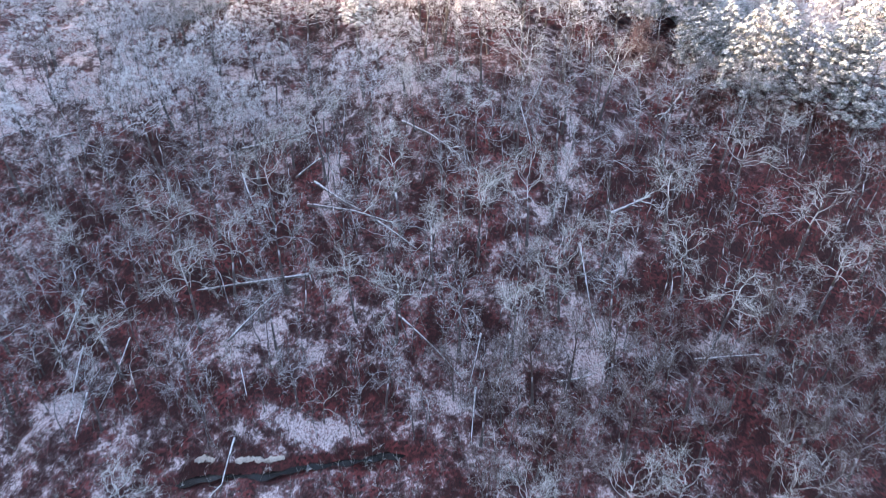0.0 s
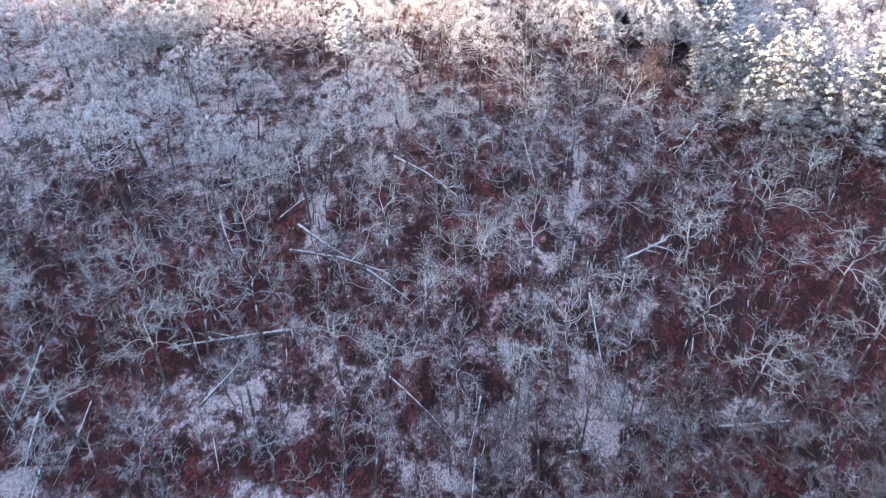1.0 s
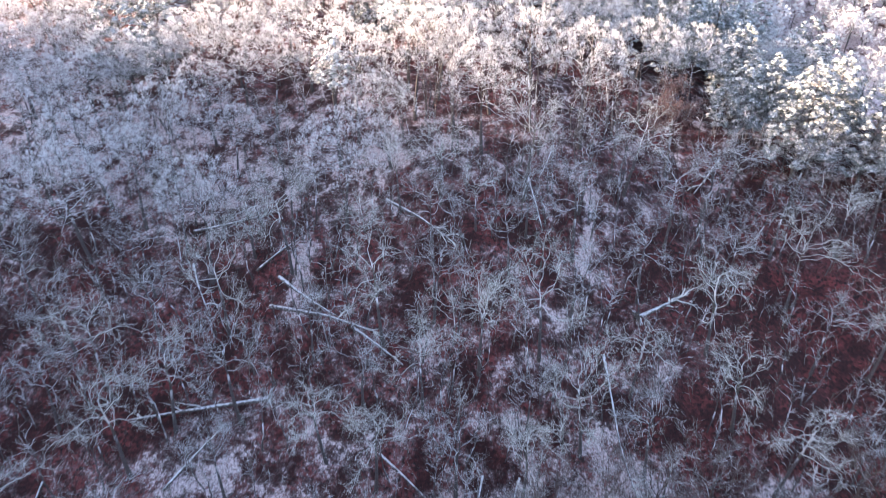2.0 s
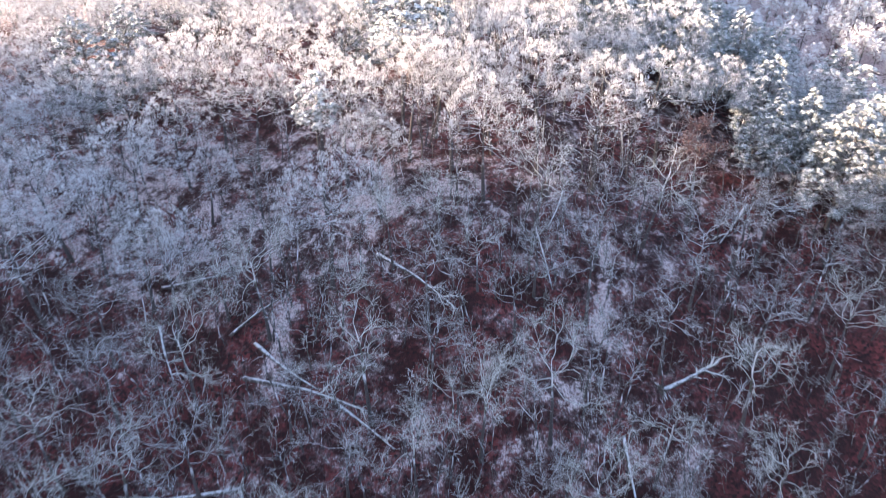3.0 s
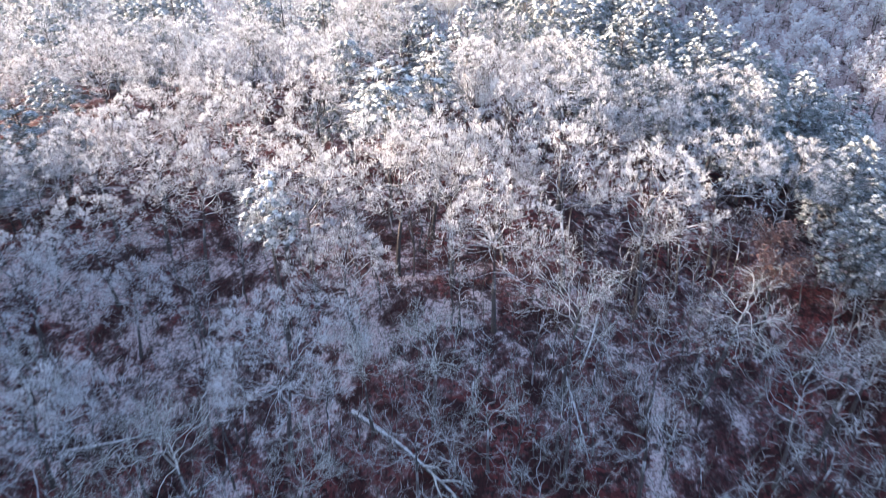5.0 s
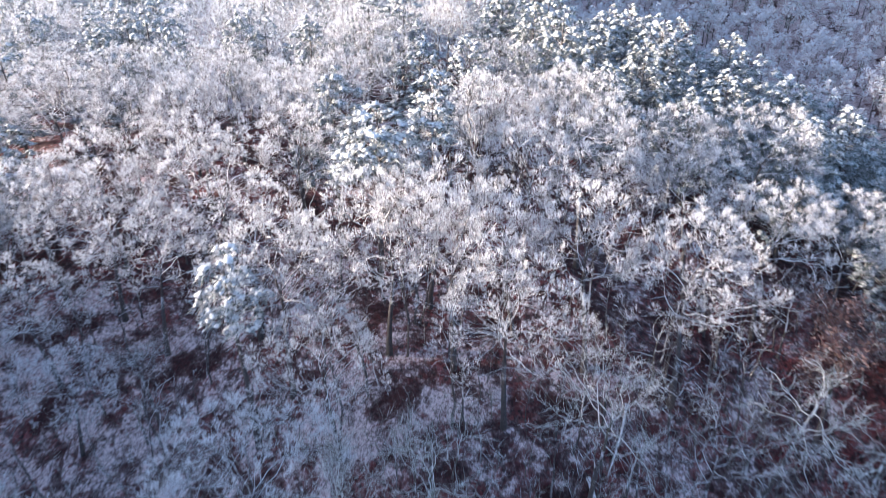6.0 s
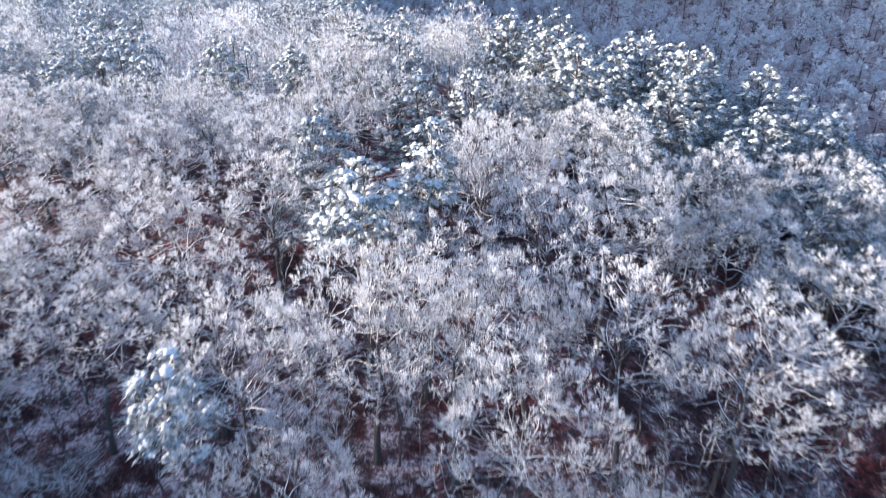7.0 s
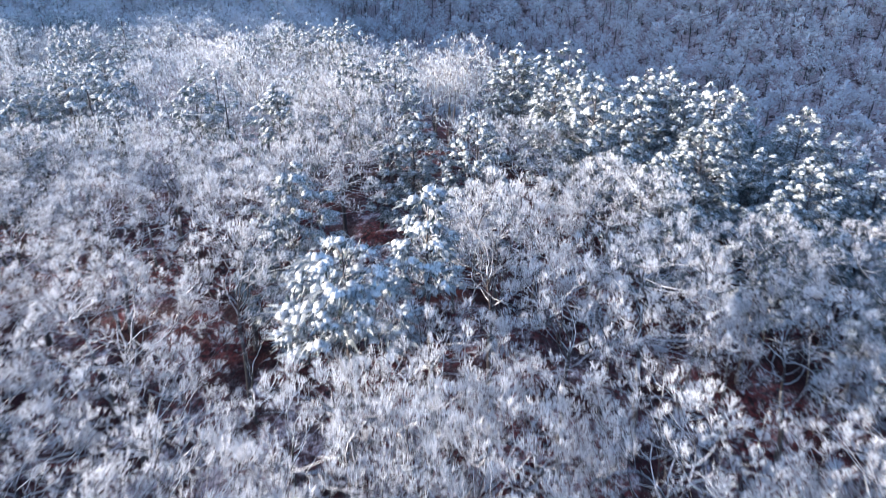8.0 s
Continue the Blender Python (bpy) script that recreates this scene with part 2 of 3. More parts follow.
# where more snow lies (or less: minus): x, y, reach in x, reach in y, amount
SNOW_SPOTS = [(-12.9, 48.2, 4.5, 1.8, 0.3), (-41.5, 50.5, 2.2, 2.2, 0.3), (-33, 46, 5, 1.5, 0.08), (18, 57.5, 3.2, 3.8, 0.28), (32.5, 56.2, 4.2, 1.5, 0.4), (15, 54.8, 3, 2, 0.2), (-0.3, 86, 9, 5, 0.06),
              (24.5, 61, 4.5, 2.5, -0.4), (50, 67, 12, 12, -0.35), (36, 67, 10, 9, -0.35), (-31, 51.7, 4, 1.6, -0.5), (-14.2, 52, 6, 1.5, -0.45), (-21.7, 71, 4, 3.5, -0.35), (-39.7, 77, 8, 5, -0.15),
              (-14.2, 75, 1.3, 4, 0.25), (-20, 57, 8, 4, 0.12), (4, 79, 9, 5, -0.12), (17.2, 81.8, 0.45, 1.5, 0.5), (16.6, 78.8, 0.45, 1.6, 0.5), (15.9, 76, 0.45, 1.4, 0.5), (38, 47, 16, 5, -0.3), (44, 60, 12, 7, -0.25), (54, 62, 9, 14, -0.3), (-29, 66, 8, 5, -0.22), (28, 74, 7, 5, -0.22), (-46, 62, 8, 9, -0.1)]
STREAM = [(-34, 42.6), (-24.8, 43.5), (-17.7, 43.6), (-13.4, 45.2), (-5.7, 46.6), (3, 45.5), (14, 46.5)]


def stream_y(x):
    p = np.array(STREAM)
    return np.interp(x, p[:, 0], p[:, 1])


def build_ground():
    xs, ys = axis(-2400, -70, 70, 2400, 0.6), axis(-2400, 38, 125, 2400, 0.6)
    gx, gy = np.meshgrid(xs, ys)
    rng = np.random.default_rng(5)
    gz = height(gx, gy) + rng.normal(0, 0.07, gx.shape)
    wander = 0.35 * np.sin(gx * 1.3) + 0.25 * np.sin(gx * 2.9 + 1) + 0.2 * rng.normal(0, 1, gx.shape)
    bed = np.exp(-(((gy - stream_y(gx) + 0.3 * wander) / (0.62 + 0.25 * np.sin(gx * 0.7 + 0.5))) ** 2)) * smooth_step(gx, -30, -25) * (1 - smooth_step(gx, -6, 0))
    gz -= 1.1 * bed
    cover = -0.02 * smooth_step(gy, 84, 96) + 0.12 * smooth_step(gy, 80, 88) * smooth_step(-gx, -8, 10) * (1 - smooth_step(gy, 98, 106)) + 0.04 * smooth_step(-gx, 25, 45) * smooth_step(gy, 55, 80)
    for x, y, rx, ry, amount in SNOW_SPOTS:
        cover = cover + amount * np.exp(-(((gx - x) / rx) ** 2) - ((gy - y) / ry) ** 2)
    cover = cover - 1.2 * bed + 0.26 * smooth_step(gy, 175, 215) + 0.6 * smooth_step(gy, 135, 175) * smooth_step(-gx, 0, 25)
    w = len(xs)
    i = (np.arange(len(ys) - 1)[:, None] * w + np.arange(w - 1)[None]).ravel()
    tris = np.concatenate([np.stack([i, i + 1, i + w + 1], 1), np.stack([i, i + w + 1, i + w], 1)])
    me = mesh_of("ground", np.stack([gx, gy, gz], -1).reshape(-1, 3), tris, GROUND, True)
    me.attributes.new("snow_cover", "FLOAT", "POINT").data.foreach_set("value", cover.astype(np.float32).ravel())
    ob = new("ground", me)
    tagged(ob, "steep hillside of maroon leaf litter with thin patchy snow", "ground", kind="structure")


build_ground()


# ---- trees ----
def crooked(rng, a, d, length, r0, r1, segs, crook, lift):
    """Bent tapered branches from points a along d: their mesh, and the places and directions of their joints, joint by joint."""
    n = len(a)
    length, r0, r1 = (np.broadcast_to(v, n).astype(float) for v in (length, r0, r1))
    pieces, nodes, ways = [], [], []
    for k in range(segs):
        d = turned(rng, d, crook, lift)
        b = a + d * (length / segs)[:, None]
        pieces.append(spikes(a, b, r0 + (r1 - r0) * k / segs, r0 + (r1 - r0) * (k + 1) / segs))
        nodes.append(b)
        ways.append(d)
        a = b
    return joined(pieces), np.array(nodes), np.array(ways)


def stem_and_limbs(rng, tall, wide, base, limbs, crook, stout, rises, top=0.74):
    """The trunk up to the first fork, then the leader and crooked limbs above it, and the limbs' joints and directions."""
    t = np.linspace(0, 1, 7)
    stem = np.stack([np.cumsum(rng.normal(0, 0.13, 7)) * t, np.cumsum(rng.normal(0, 0.13, 7)) * t, t * tall * top], 1)
    r0 = 0.0165 * tall

    def along(z):
        return np.stack([np.interp(z, stem[:, 2], stem[:, 0]), np.interp(z, stem[:, 2], stem[:, 1]), z], 1), r0 * (1 - 0.78 * np.maximum(z, 0) / (tall * top)) * np.where(z < 0, 1.35, 1.0)

    wood, leader = tube(*along(np.linspace(-0.6, base * 0.97, 5)), 7), tube(*along(np.linspace(base * 0.95, tall * top, 5)), 5)
    roots, dirs, longs = [], [], []
    for k in range(limbs):
        f = (k + 0.5) / limbs
        z = base + (tall * (top - 0.01) - base) * f ** 0.8
        az = 2.4 * k + rng.normal(0, 0.35)
        rise = np.interp(f, [0, 1], rises) + rng.normal(0, 0.12)
        d = unit(np.array([math.cos(az), math.sin(az), rise]))
        span = wide * (1.0 - 0.5 * f ** 2) * rng.uniform(0.75, 1.1)
        roots.append([np.interp(z, stem[:, 2], stem[:, i]) for i in range(3)])
        dirs.append(d)
        longs.append(min(span / max(0.45, math.hypot(d[0], d[1])), (tall - z) / max(d[2], 0.2)) * 1.05)
    mesh, p, d = crooked(rng, np.array(roots), np.array(dirs), np.array(longs), r0 * stout, r0 * 0.12, 7, crook, 0.06)
    return wood, [leader, mesh], p, d, r0


def bare_tree(seed, tall, wide, base, limbs, seconds, thirds, twigs, twig_len, twig_r, crook=0.4, stout=0.36, rises=(0.25, 1.3), reach=(0.26, 0.46), fine=0.5):
    """Trunk, branches and twigs of a bare broadleaf tree of that height and crown radius, whose crown begins at base.
    Limbs carry crooked seconds, these carry thirds, and those loose twigs."""
    rng = np.random.default_rng(seed)
    wood, arms, p1, d1, r0 = stem_and_limbs(rng, tall, wide, base, limbs, crook, stout, rises)
    i, j = rng.integers(2, 7, seconds), rng.integers(0, limbs, seconds)
    mesh, p2, d2 = crooked(rng, p1[i, j], turned(rng, d1[i, j], 0.85, 0.25), wide * rng.uniform(*reach, seconds), r0 * stout * fine * (1.25 - 0.13 * i), r0 * 0.07, 4, crook, 0.08)
    arms.append(mesh)
    i, j = rng.integers(0, 4, thirds), rng.integers(0, seconds, thirds)
    mesh, p3, d3 = crooked(rng, p2[i, j], turned(rng, d2[i, j], 0.9, 0.2), wide * rng.uniform(0.1, 0.22, thirds), r0 * 0.1, r0 * 0.035, 2, crook * 1.1, 0.05)
    arms.append(mesh)
    places, ways = np.concatenate([p3.reshape(-1, 3), p2[1:].reshape(-1, 3)]), np.concatenate([d3.reshape(-1, 3), d2[1:].reshape(-1, 3)])
    pick = rng.integers(0, len(places), twigs)
    d = turned(rng, ways[pick], 1.0, 0.15)
    b = places[pick] + d * (twig_len * rng.uniform(0.5, 1.3, twigs))[:, None]
    return wood, joined(arms), spikes(places[pick], b, twig_r * rng.uniform(0.7, 1.3, twigs), 0.0, 2)


def rimed_tree(seed, tall, wide, base, limbs, clusters, sprays, twigs, twig_len, twig_r, clump=0.85, links=3):
    """A bare tree thick with rime: a domed crown of clumps, each a head of upright sprays of twigs, on crooked limbs."""
    rng = np.random.default_rng(seed)
    wood, arms, p1, d1, r0 = stem_and_limbs(rng, tall, wide * 0.85, base, limbs, 0.38, 0.26, (0.2, 1.5), 0.66)
    k = np.arange(clusters)
    az = 2.4 * k + rng.normal(0, 0.25, clusters)
    up = 1 - 1.22 * (k + 0.5) / clusters
    flat = np.sqrt(1 - up ** 2)
    mid = np.array((0, 0, base + 0.36 * (tall - base)))
    lobes = 1 + 0.14 * np.sin(3 * az + seed) * flat
    inward = np.where(rng.random(clusters) < 0.16, rng.uniform(0.5, 0.8, clusters), rng.uniform(0.9, 1.04, clusters))
    out = np.stack([flat * np.cos(az), flat * np.sin(az), up], 1)
    heads = mid + out * (wide - clump * 0.6, wide - clump * 0.6, 0.62 * (tall - base) - clump * 0.4) * (lobes * inward)[:, None]
    # each clump hangs on the nearest limb joint
    joints = p1.reshape(-1, 3)
    gap = np.linalg.norm(heads[:, None] - joints[None], axis=2) + 1.5 * np.maximum(0, joints[None, :, 2] - heads[:, None, 2])
    a = joints[gap.argmin(1)]
    for q in range(links):
        b = a + (heads - a) / (links - q) + (rng.normal(0, 0.16, heads.shape) if q < links - 1 else 0)
        arms.append(spikes(a, b, r0 * 0.14 * (1 - 0.2 * q), r0 * 0.14 * (0.8 - 0.2 * q)))
        a = b
    size = clump * rng.uniform(0.7, 1.25, clusters)[:, None, None]
    d = unit(rng.normal(size=(clusters, sprays, 3)) + out[:, None] * 1.0 + (0, 0, 0.55))
    root = heads[:, None] + d * size * rng.uniform(0.4, 1.0, (clusters, sprays, 1))
    lean = unit(d * 0.7 + (0, 0, 0.55))
    n = clusters * sprays
    arms.append(spikes(np.repeat(heads, sprays, 0), root.reshape(-1, 3), 0.012, 0.0, 2))
    way = np.repeat(lean.reshape(-1, 3), twigs, 0)
    way = unit(way * 0.6 + turned(rng, way, 1.0, 0.0) * rng.uniform(0.3, 1.0, (n * twigs, 1)))
    at = np.repeat(root.reshape(-1, 3), twigs, 0) + way * rng.uniform(-0.08, 0.14, (n * twigs, 1))
    tip = at + way * (twig_len * rng.uniform(0.6, 1.25, n * twigs))[:, None]
    return wood, joined(arms), spikes(at, tip, twig_r * rng.uniform(0.7, 1.3, n * twigs), 0.0, 2)


def tree_thing(name, wood, arms, crown, crown_material, label, category, group, limb_material=None):
    ob = tagged(new(name), label, category, group)
    part("trunk", mesh_of("trunk", *wood, BARK, True), ob)
    part("branchwork", mesh_of("branchwork", *arms, limb_material or LIMB, True), ob)
    part("crown", mesh_of("crown", *crown, crown_material), ob)
    return ob


def lump(rng, centre, size, squash, along):
    """An uneven flattened cushion of snow, open below, of 18 triangles."""
    side = np.array([-along[1], along[0], 0.0])
    ang = rng.uniform(0, 6.28) + np.arange(6) * math.pi / 3
    verts = []
    for r, z in ((1.0, -0.3), (0.78, 0.55)):
        s = size * rng.uniform(0.72, 1.28, 6)
        out, across = np.cos(ang) * r * s * 1.1, np.sin(ang) * r * s
        high = z * size * squash * rng.uniform(0.7, 1.3, 6) - 0.3 * np.maximum(out, 0)
        verts.append(centre + out[:, None] * along + across[:, None] * side + high[:, None] * np.array((0, 0, 1.0)))
    verts.append((centre + (0, 0, size * squash))[None])
    k = np.arange(6)
    q = (k + 1) % 6
    return np.concatenate(verts), np.concatenate([np.stack([k, q, q + 6], 1), np.stack([k, q + 6, k + 6], 1), np.stack([k + 6, q + 6, np.full(6, 12)], 1)])


def pine(seed, tall, wide, base, heads, needles, sprays, size=1.0, cushions=2):
    """Wood, needles and snow of a pine: a rounded crown of heads, each a tuft of dark needles under a cushion of snow with ragged edges."""
    rng = np.random.default_rng(seed)
    r0 = 0.016 * tall
    t = np.linspace(0, 1, 7)
    stem = np.stack([np.cumsum(rng.normal(0, 0.06, 7)), np.cumsum(rng.normal(0, 0.06, 7)), t * tall * 0.95], 1)
    stem[0, :2] = 0
    wood = [tube(np.concatenate([stem[:1] - (0, 0, 0.6), stem]), np.concatenate([[r0 * 1.3], r0 * (1 - 0.9 * t)]), 7)]
    h = 1 - ((np.arange(heads) + 0.5) / heads) ** 0.62
    az = 2.4 * np.arange(heads) + rng.normal(0, 0.3, heads)
    girth = wide * (1 - h ** 2.4) ** 0.72 * np.minimum(1, (h + 0.22) / 0.3) * (1 + 0.16 * np.sin(2 * az + seed) + 0.1 * np.sin(5 * az + 9 * h))
    girth = girth * np.where(rng.random(heads) < 0.25, rng.uniform(0.35, 0.7, heads), rng.uniform(0.82, 1.08, heads))
    z = base + (tall - base) * h + rng.normal(0, 0.18, heads)
    out = np.stack([np.cos(az), np.sin(az), np.zeros(heads)], 1)
    side = np.stack([-out[:, 1], out[:, 0], np.zeros(heads)], 1)
    core = np.stack([np.interp(z, stem[:, 2], stem[:, 0]), np.interp(z, stem[:, 2], stem[:, 1]), z], 1)
    c = core + out * girth[:, None]
    drop = np.minimum(0.45 * girth, 1.1)[:, None] * np.array((0, 0, 1.0))
    bend = core + (c - core) * 0.5 - drop * 0.35
    wood.append(spikes(core - drop, bend, r0 * 0.2, r0 * 0.12))
    wood.append(spikes(bend, c, r0 * 0.12, r0 * 0.05))
    fan = size * rng.uniform(0.3, 0.5, heads)

    def scatter(count, reach):
        off = rng.normal(0, reach, (heads, count, 1)) * side[:, None] + rng.normal(0.08, reach, (heads, count, 1)) * out[:, None]
        return off * fan[:, None, None]

    off = scatter(needles, 0.55)
    way = unit(off / fan[:, None, None] + out[:, None] * 0.5 + rng.normal(0, 0.5, off.shape) - (0, 0, 0.35))
    at = c[:, None] + off - (0, 0, 0.12)
    green = spikes(at.reshape(-1, 3), (at + way * fan[:, None, None] * rng.uniform(0.6, 1.3, (heads, needles, 1))).reshape(-1, 3), 0.07, 0.0, 2)
    pads = []
    for k in range(heads):
        for q in range(cushions):
            across = rng.uniform(-0.9, 0.9) if cushions > 2 else rng.uniform(-0.5, 0.5)
            shift = (across * side[k] + rng.uniform(-0.25, 0.5) * out[k]) * fan[k] * (1.2 if q else 0.4)
            pads.append(lump(rng, c[k] + shift + (0, 0, 0.05 - 0.1 * (q > 0) - 0.1 * abs(across) * (q > 0)), fan[k] * (rng.uniform(0.32, 0.54) if cushions > 4 else rng.uniform(0.5, 0.85)) * (0.8 if q else 1.0), 0.62, out[k]))
    off = scatter(sprays, 0.5)
    way = unit(off / fan[:, None, None] * 1.2 + out[:, None] * 0.35 + (0, 0, 0.3) + rng.normal(0, 0.35, off.shape))
    at = c[:, None] + off - np.array((0, 0, 0.5)) * (off ** 2).sum(2, keepdims=True) / fan[:, None, None]
    pads.append(spikes(at.reshape(-1, 3), (at + way * fan[:, None, None] * rng.uniform(0.5, 0.9, (heads, sprays, 1))).reshape(-1, 3), 0.032, 0.0, 2))
    return joined(wood), green, joined(pads)


def pine_thing(parts_, label, snow=SNOW_PAD):
    ob = tagged(new("pine_tree"), label, "pine tree", "pines of the ridge")
    part("trunk", mesh_of("trunk", *parts_[0], BARK, True), ob)
    crown = part("crown", mesh_of("crown", *parts_[1], NEEDLES), ob, "dark green pine needles")
    tagged(part("snow", mesh_of("snow", *parts_[2], snow, True), crown, "pads of white snow"), kind="stuff")
    return ob


def shifted(shape, x, y, z, scale, turn):
    v, f = shape
    c, s = math.cos(turn), math.sin(turn)
    return np.stack([(v[:, 0] * c - v[:, 1] * s) * scale + x, (v[:, 0] * s + v[:, 1] * c) * scale + y, v[:, 2] * scale + z], 1), f


def stand(m_x, m_y, scale, turn, lean_x=0.0, lean_y=0.0, sink=0.0):
    return pose(m_x, m_y, float(height(m_x, m_y)) - sink, lean_x, lean_y, math.degrees(turn)) @ Matrix.Scale(scale, 4)


def placed(ob, m):
    """A copy of a thing at m, with the scale in m."""
    made = copy_thing(ob, m)
    made.matrix_basis = m
    return made


RIDGE_KIND = dict(limbs=9, clusters=104, sprays=14, twigs=16, twig_len=0.25, twig_r=0.0088, clump=0.56)
SLOPE_KIND = dict(limbs=9, seconds=66, thirds=260, twigs=1300, twig_len=0.45, twig_r=0.011, crook=0.58, stout=0.24, rises=(0.2, 1.1), reach=(0.22, 0.42), fine=0.62)
BROWN_KIND = dict(limbs=9, seconds=80, thirds=280, twigs=1800, twig_len=0.7, twig_r=0.013, crook=0.25, stout=0.34, rises=(0.6, 1.7), reach=(0.3, 0.5))
ridge_shapes = [rimed_tree(10 + i, 12.6 + 0.6 * (i % 3), 4.5 + 0.4 * (i % 2), 5.4 + 0.5 * (i % 3), **RIDGE_KIND) for i in range(5)]
slope_shapes = [bare_tree(30 + i, 10.6 + 0.8 * (i % 3), 4.0 + 0.9 * (i % 2), 5.2 + 0.8 * (i % 2), **SLOPE_KIND) for i in range(5)]
brown_shapes = [bare_tree(50 + i, 12.0, 3.8, 4.0, **BROWN_KIND) for i in range(2)]
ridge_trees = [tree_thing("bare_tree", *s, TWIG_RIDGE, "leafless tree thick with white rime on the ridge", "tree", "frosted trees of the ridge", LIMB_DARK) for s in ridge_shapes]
dark_trees = [tree_thing("bare_tree", *s, TWIG_BROWN, "leafless dark grey tree with little snow on its branches", "tree", "bare trees of the slope", LIMB_DARK) for s in slope_shapes[:3]]
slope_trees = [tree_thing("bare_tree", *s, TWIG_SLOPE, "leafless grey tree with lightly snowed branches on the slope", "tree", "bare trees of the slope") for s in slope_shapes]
brown_trees = [tree_thing("bare_tree", *s, TWIG_BROWN, "leafless brown tree on the valley floor", "tree", "bare trees of the valley", TWIG_BROWN) for s in brown_shapes]
pine_shapes = [pine(70, 12.0, 3.0, 3.0, 145, 30, 10, 1.0, 3), pine(71, 13.0, 3.5, 3.0, 165, 30, 10, 1.0, 3), pine(72, 12.6, 1.35, 8.4, 42, 22, 22, 0.95, 5), pine(73, 12.8, 2.4, 8.0, 62, 30, 30, 1.3, 6), pine(74, 12.0, 3.0, 3.0, 100, 16, 6, 1.15, 3), pine(75, 13.0, 3.4, 3.0, 110, 16, 6, 1.15, 3)]
pines = [pine_thing(s, "dark green pine bowed under deep snow" if i in (2, 3) else "dark green pine loaded with pads of snow", SNOW_DEEP if i in (2, 3) else SNOW_PAD) for i, s in enumerate(pine_shapes)]

FIRST_USED = set()


def plant(kinds, index, x, y, scale, turn, lean=(0.0, 0.0)):
    """Stands a tree: the first of its kind is moved there, the rest are copies."""
    ob = kinds[index]
    m = stand(x, y, scale, turn, *lean)
    if ob.name in FIRST_USED:
        return placed(ob, m)
    FIRST_USED.add(ob.name)
    ob.matrix_basis = m
    return ob


# pines: x, y, scale, kind
PINES = [(-11.0, 87.3, 1.22, 2), (-3.6, 99.5, 1.16, 3), (0.6, 101.8, 1.3, 2), (42, 87.5, 1.1, 1), (46.5, 91, 1.1, 0), (40, 93, 1.0, 0), (49, 86, 1.0, 1), (53.5, 86, 1.1, 1), (57, 90, 1.1, 0), (55, 81.5, 1.0, 1), (36.5, 93, 0.9, 0), (32.5, 108.5, 1.05, 1), (24, 112.5, 1.0, 0),
         (36, 113, 1.0, 1), (37, 122.5, 1.1, 0), (46.5, 117, 1.1, 1), (30, 120, 1.0, 1), (26.5, 129.5, 1.05, 0), (34.5, 131, 1.1, 1), (15.5, 138, 1.05, 0), (26, 138, 1.05, 1),
         (-36, 128, 1.05, 1), (-23, 137, 1.1, 0), (4, 121, 1.0, 1), (-1, 123, 1.0, 0), (51, 108, 1.1, 1), (56, 113, 1.1, 0), (12, 133, 1.0, 1), (19, 131, 1.05, 0), (22, 122, 1.0, 1), (42, 127, 1.1, 0),
         (41, 107, 1.0, 0), (30, 136, 1.1, 1), (9, 142, 1.1, 0), (-8, 141, 1.0, 1), (-14, 133, 1.05, 0), (48, 124, 1.1, 1), (36, 139, 1.1, 0)]
taken = []
prng = np.random.default_rng(3)
for px, py, ps, kind in PINES:
    plant(pines, kind, px, py, ps, prng.uniform(0, 6.28))
    taken.append((px, py, 2.6))
for gy in np.arange(100.0, 232.0, 4.2):
    for gx in np.arange(-92.0, 72.0, 4.2):
        px, py = gx + prng.uniform(-1.5, 1.5), gy + prng.uniform(-1.5, 1.5)
        crest = px > 8 and py > 136 - 0.95 * px and py < 158 - 0.35 * px
        band = px < -14 and py > 146 and math.sin(px * 0.11 + py * 0.05) + math.sin(py * 0.13 - px * 0.04) > 0.35
        share = (0.95 if py > 150 - 0.6 * px else 0.25) if crest else (0.5 if band else (0.03 if py < 146 else 0.0))
        if prng.random() > share or abs(px) > 24 + 0.72 * (py - 60) or any((px - a) ** 2 + (py - b) ** 2 < (8 if crest else 14) for a, b, c in taken):
            continue
        plant(pines, (0 if prng.random() < 0.3 else 1) + (4 if py > 124 or px > 48 else 0), px, py, prng.uniform(0.85, 1.15), prng.uniform(0, 6.28))
        taken.append((px, py, 2.4))

# gaps in the canopy: x, y, reach
CLEARINGS = [(-3.8, 95, 2.0), (10.6, 95.2, 2.0), (12, 110, 2.2), (17, 111.5, 2.2), (26, 115, 2.0), (2.2, 119.5, 1.8), (17, 97, 1.8), (33, 93, 1.7), (32.5, 104, 1.8), (-28.5, 110, 1.6), (-12.5, 115, 1.0), (-1, 88.5, 1.4), (-16.5, 85, 2.0), (-22, 82.8, 1.8), (-12, 83, 1.4)]
taken += CLEARINGS

# one oak keeps its russet leaves
oak_wood, oak_arms, _ = bare_tree(90, 11.5, 3.0, 4.5, **SLOPE_KIND)
orng = np.random.default_rng(91)
c0 = oak_arms[0][orng.integers(0, len(oak_arms[0]), 260)]
c0 = c0[c0[:, 2] > 5.5][:150]
c0 = np.repeat(c0, 14, 0)
c0 = c0 + orng.normal(0, 0.28, c0.shape)
d0 = unit(orng.normal(size=c0.shape))
oak = tree_thing("oak_tree", oak_wood, oak_arms, spikes(c0, c0 + d0 * 0.3, 0.075, 0.0), RUSSET, "oak tree still holding russet leaves on the slope", "oak tree", "")
oak.matrix_basis = stand(27.5, 89.0, 1.1, 1.0)
taken.append((27.5, 89.0, 3.0))
plant(ridge_trees, 0, 5.2, 87.0, 1.02, 0.4)
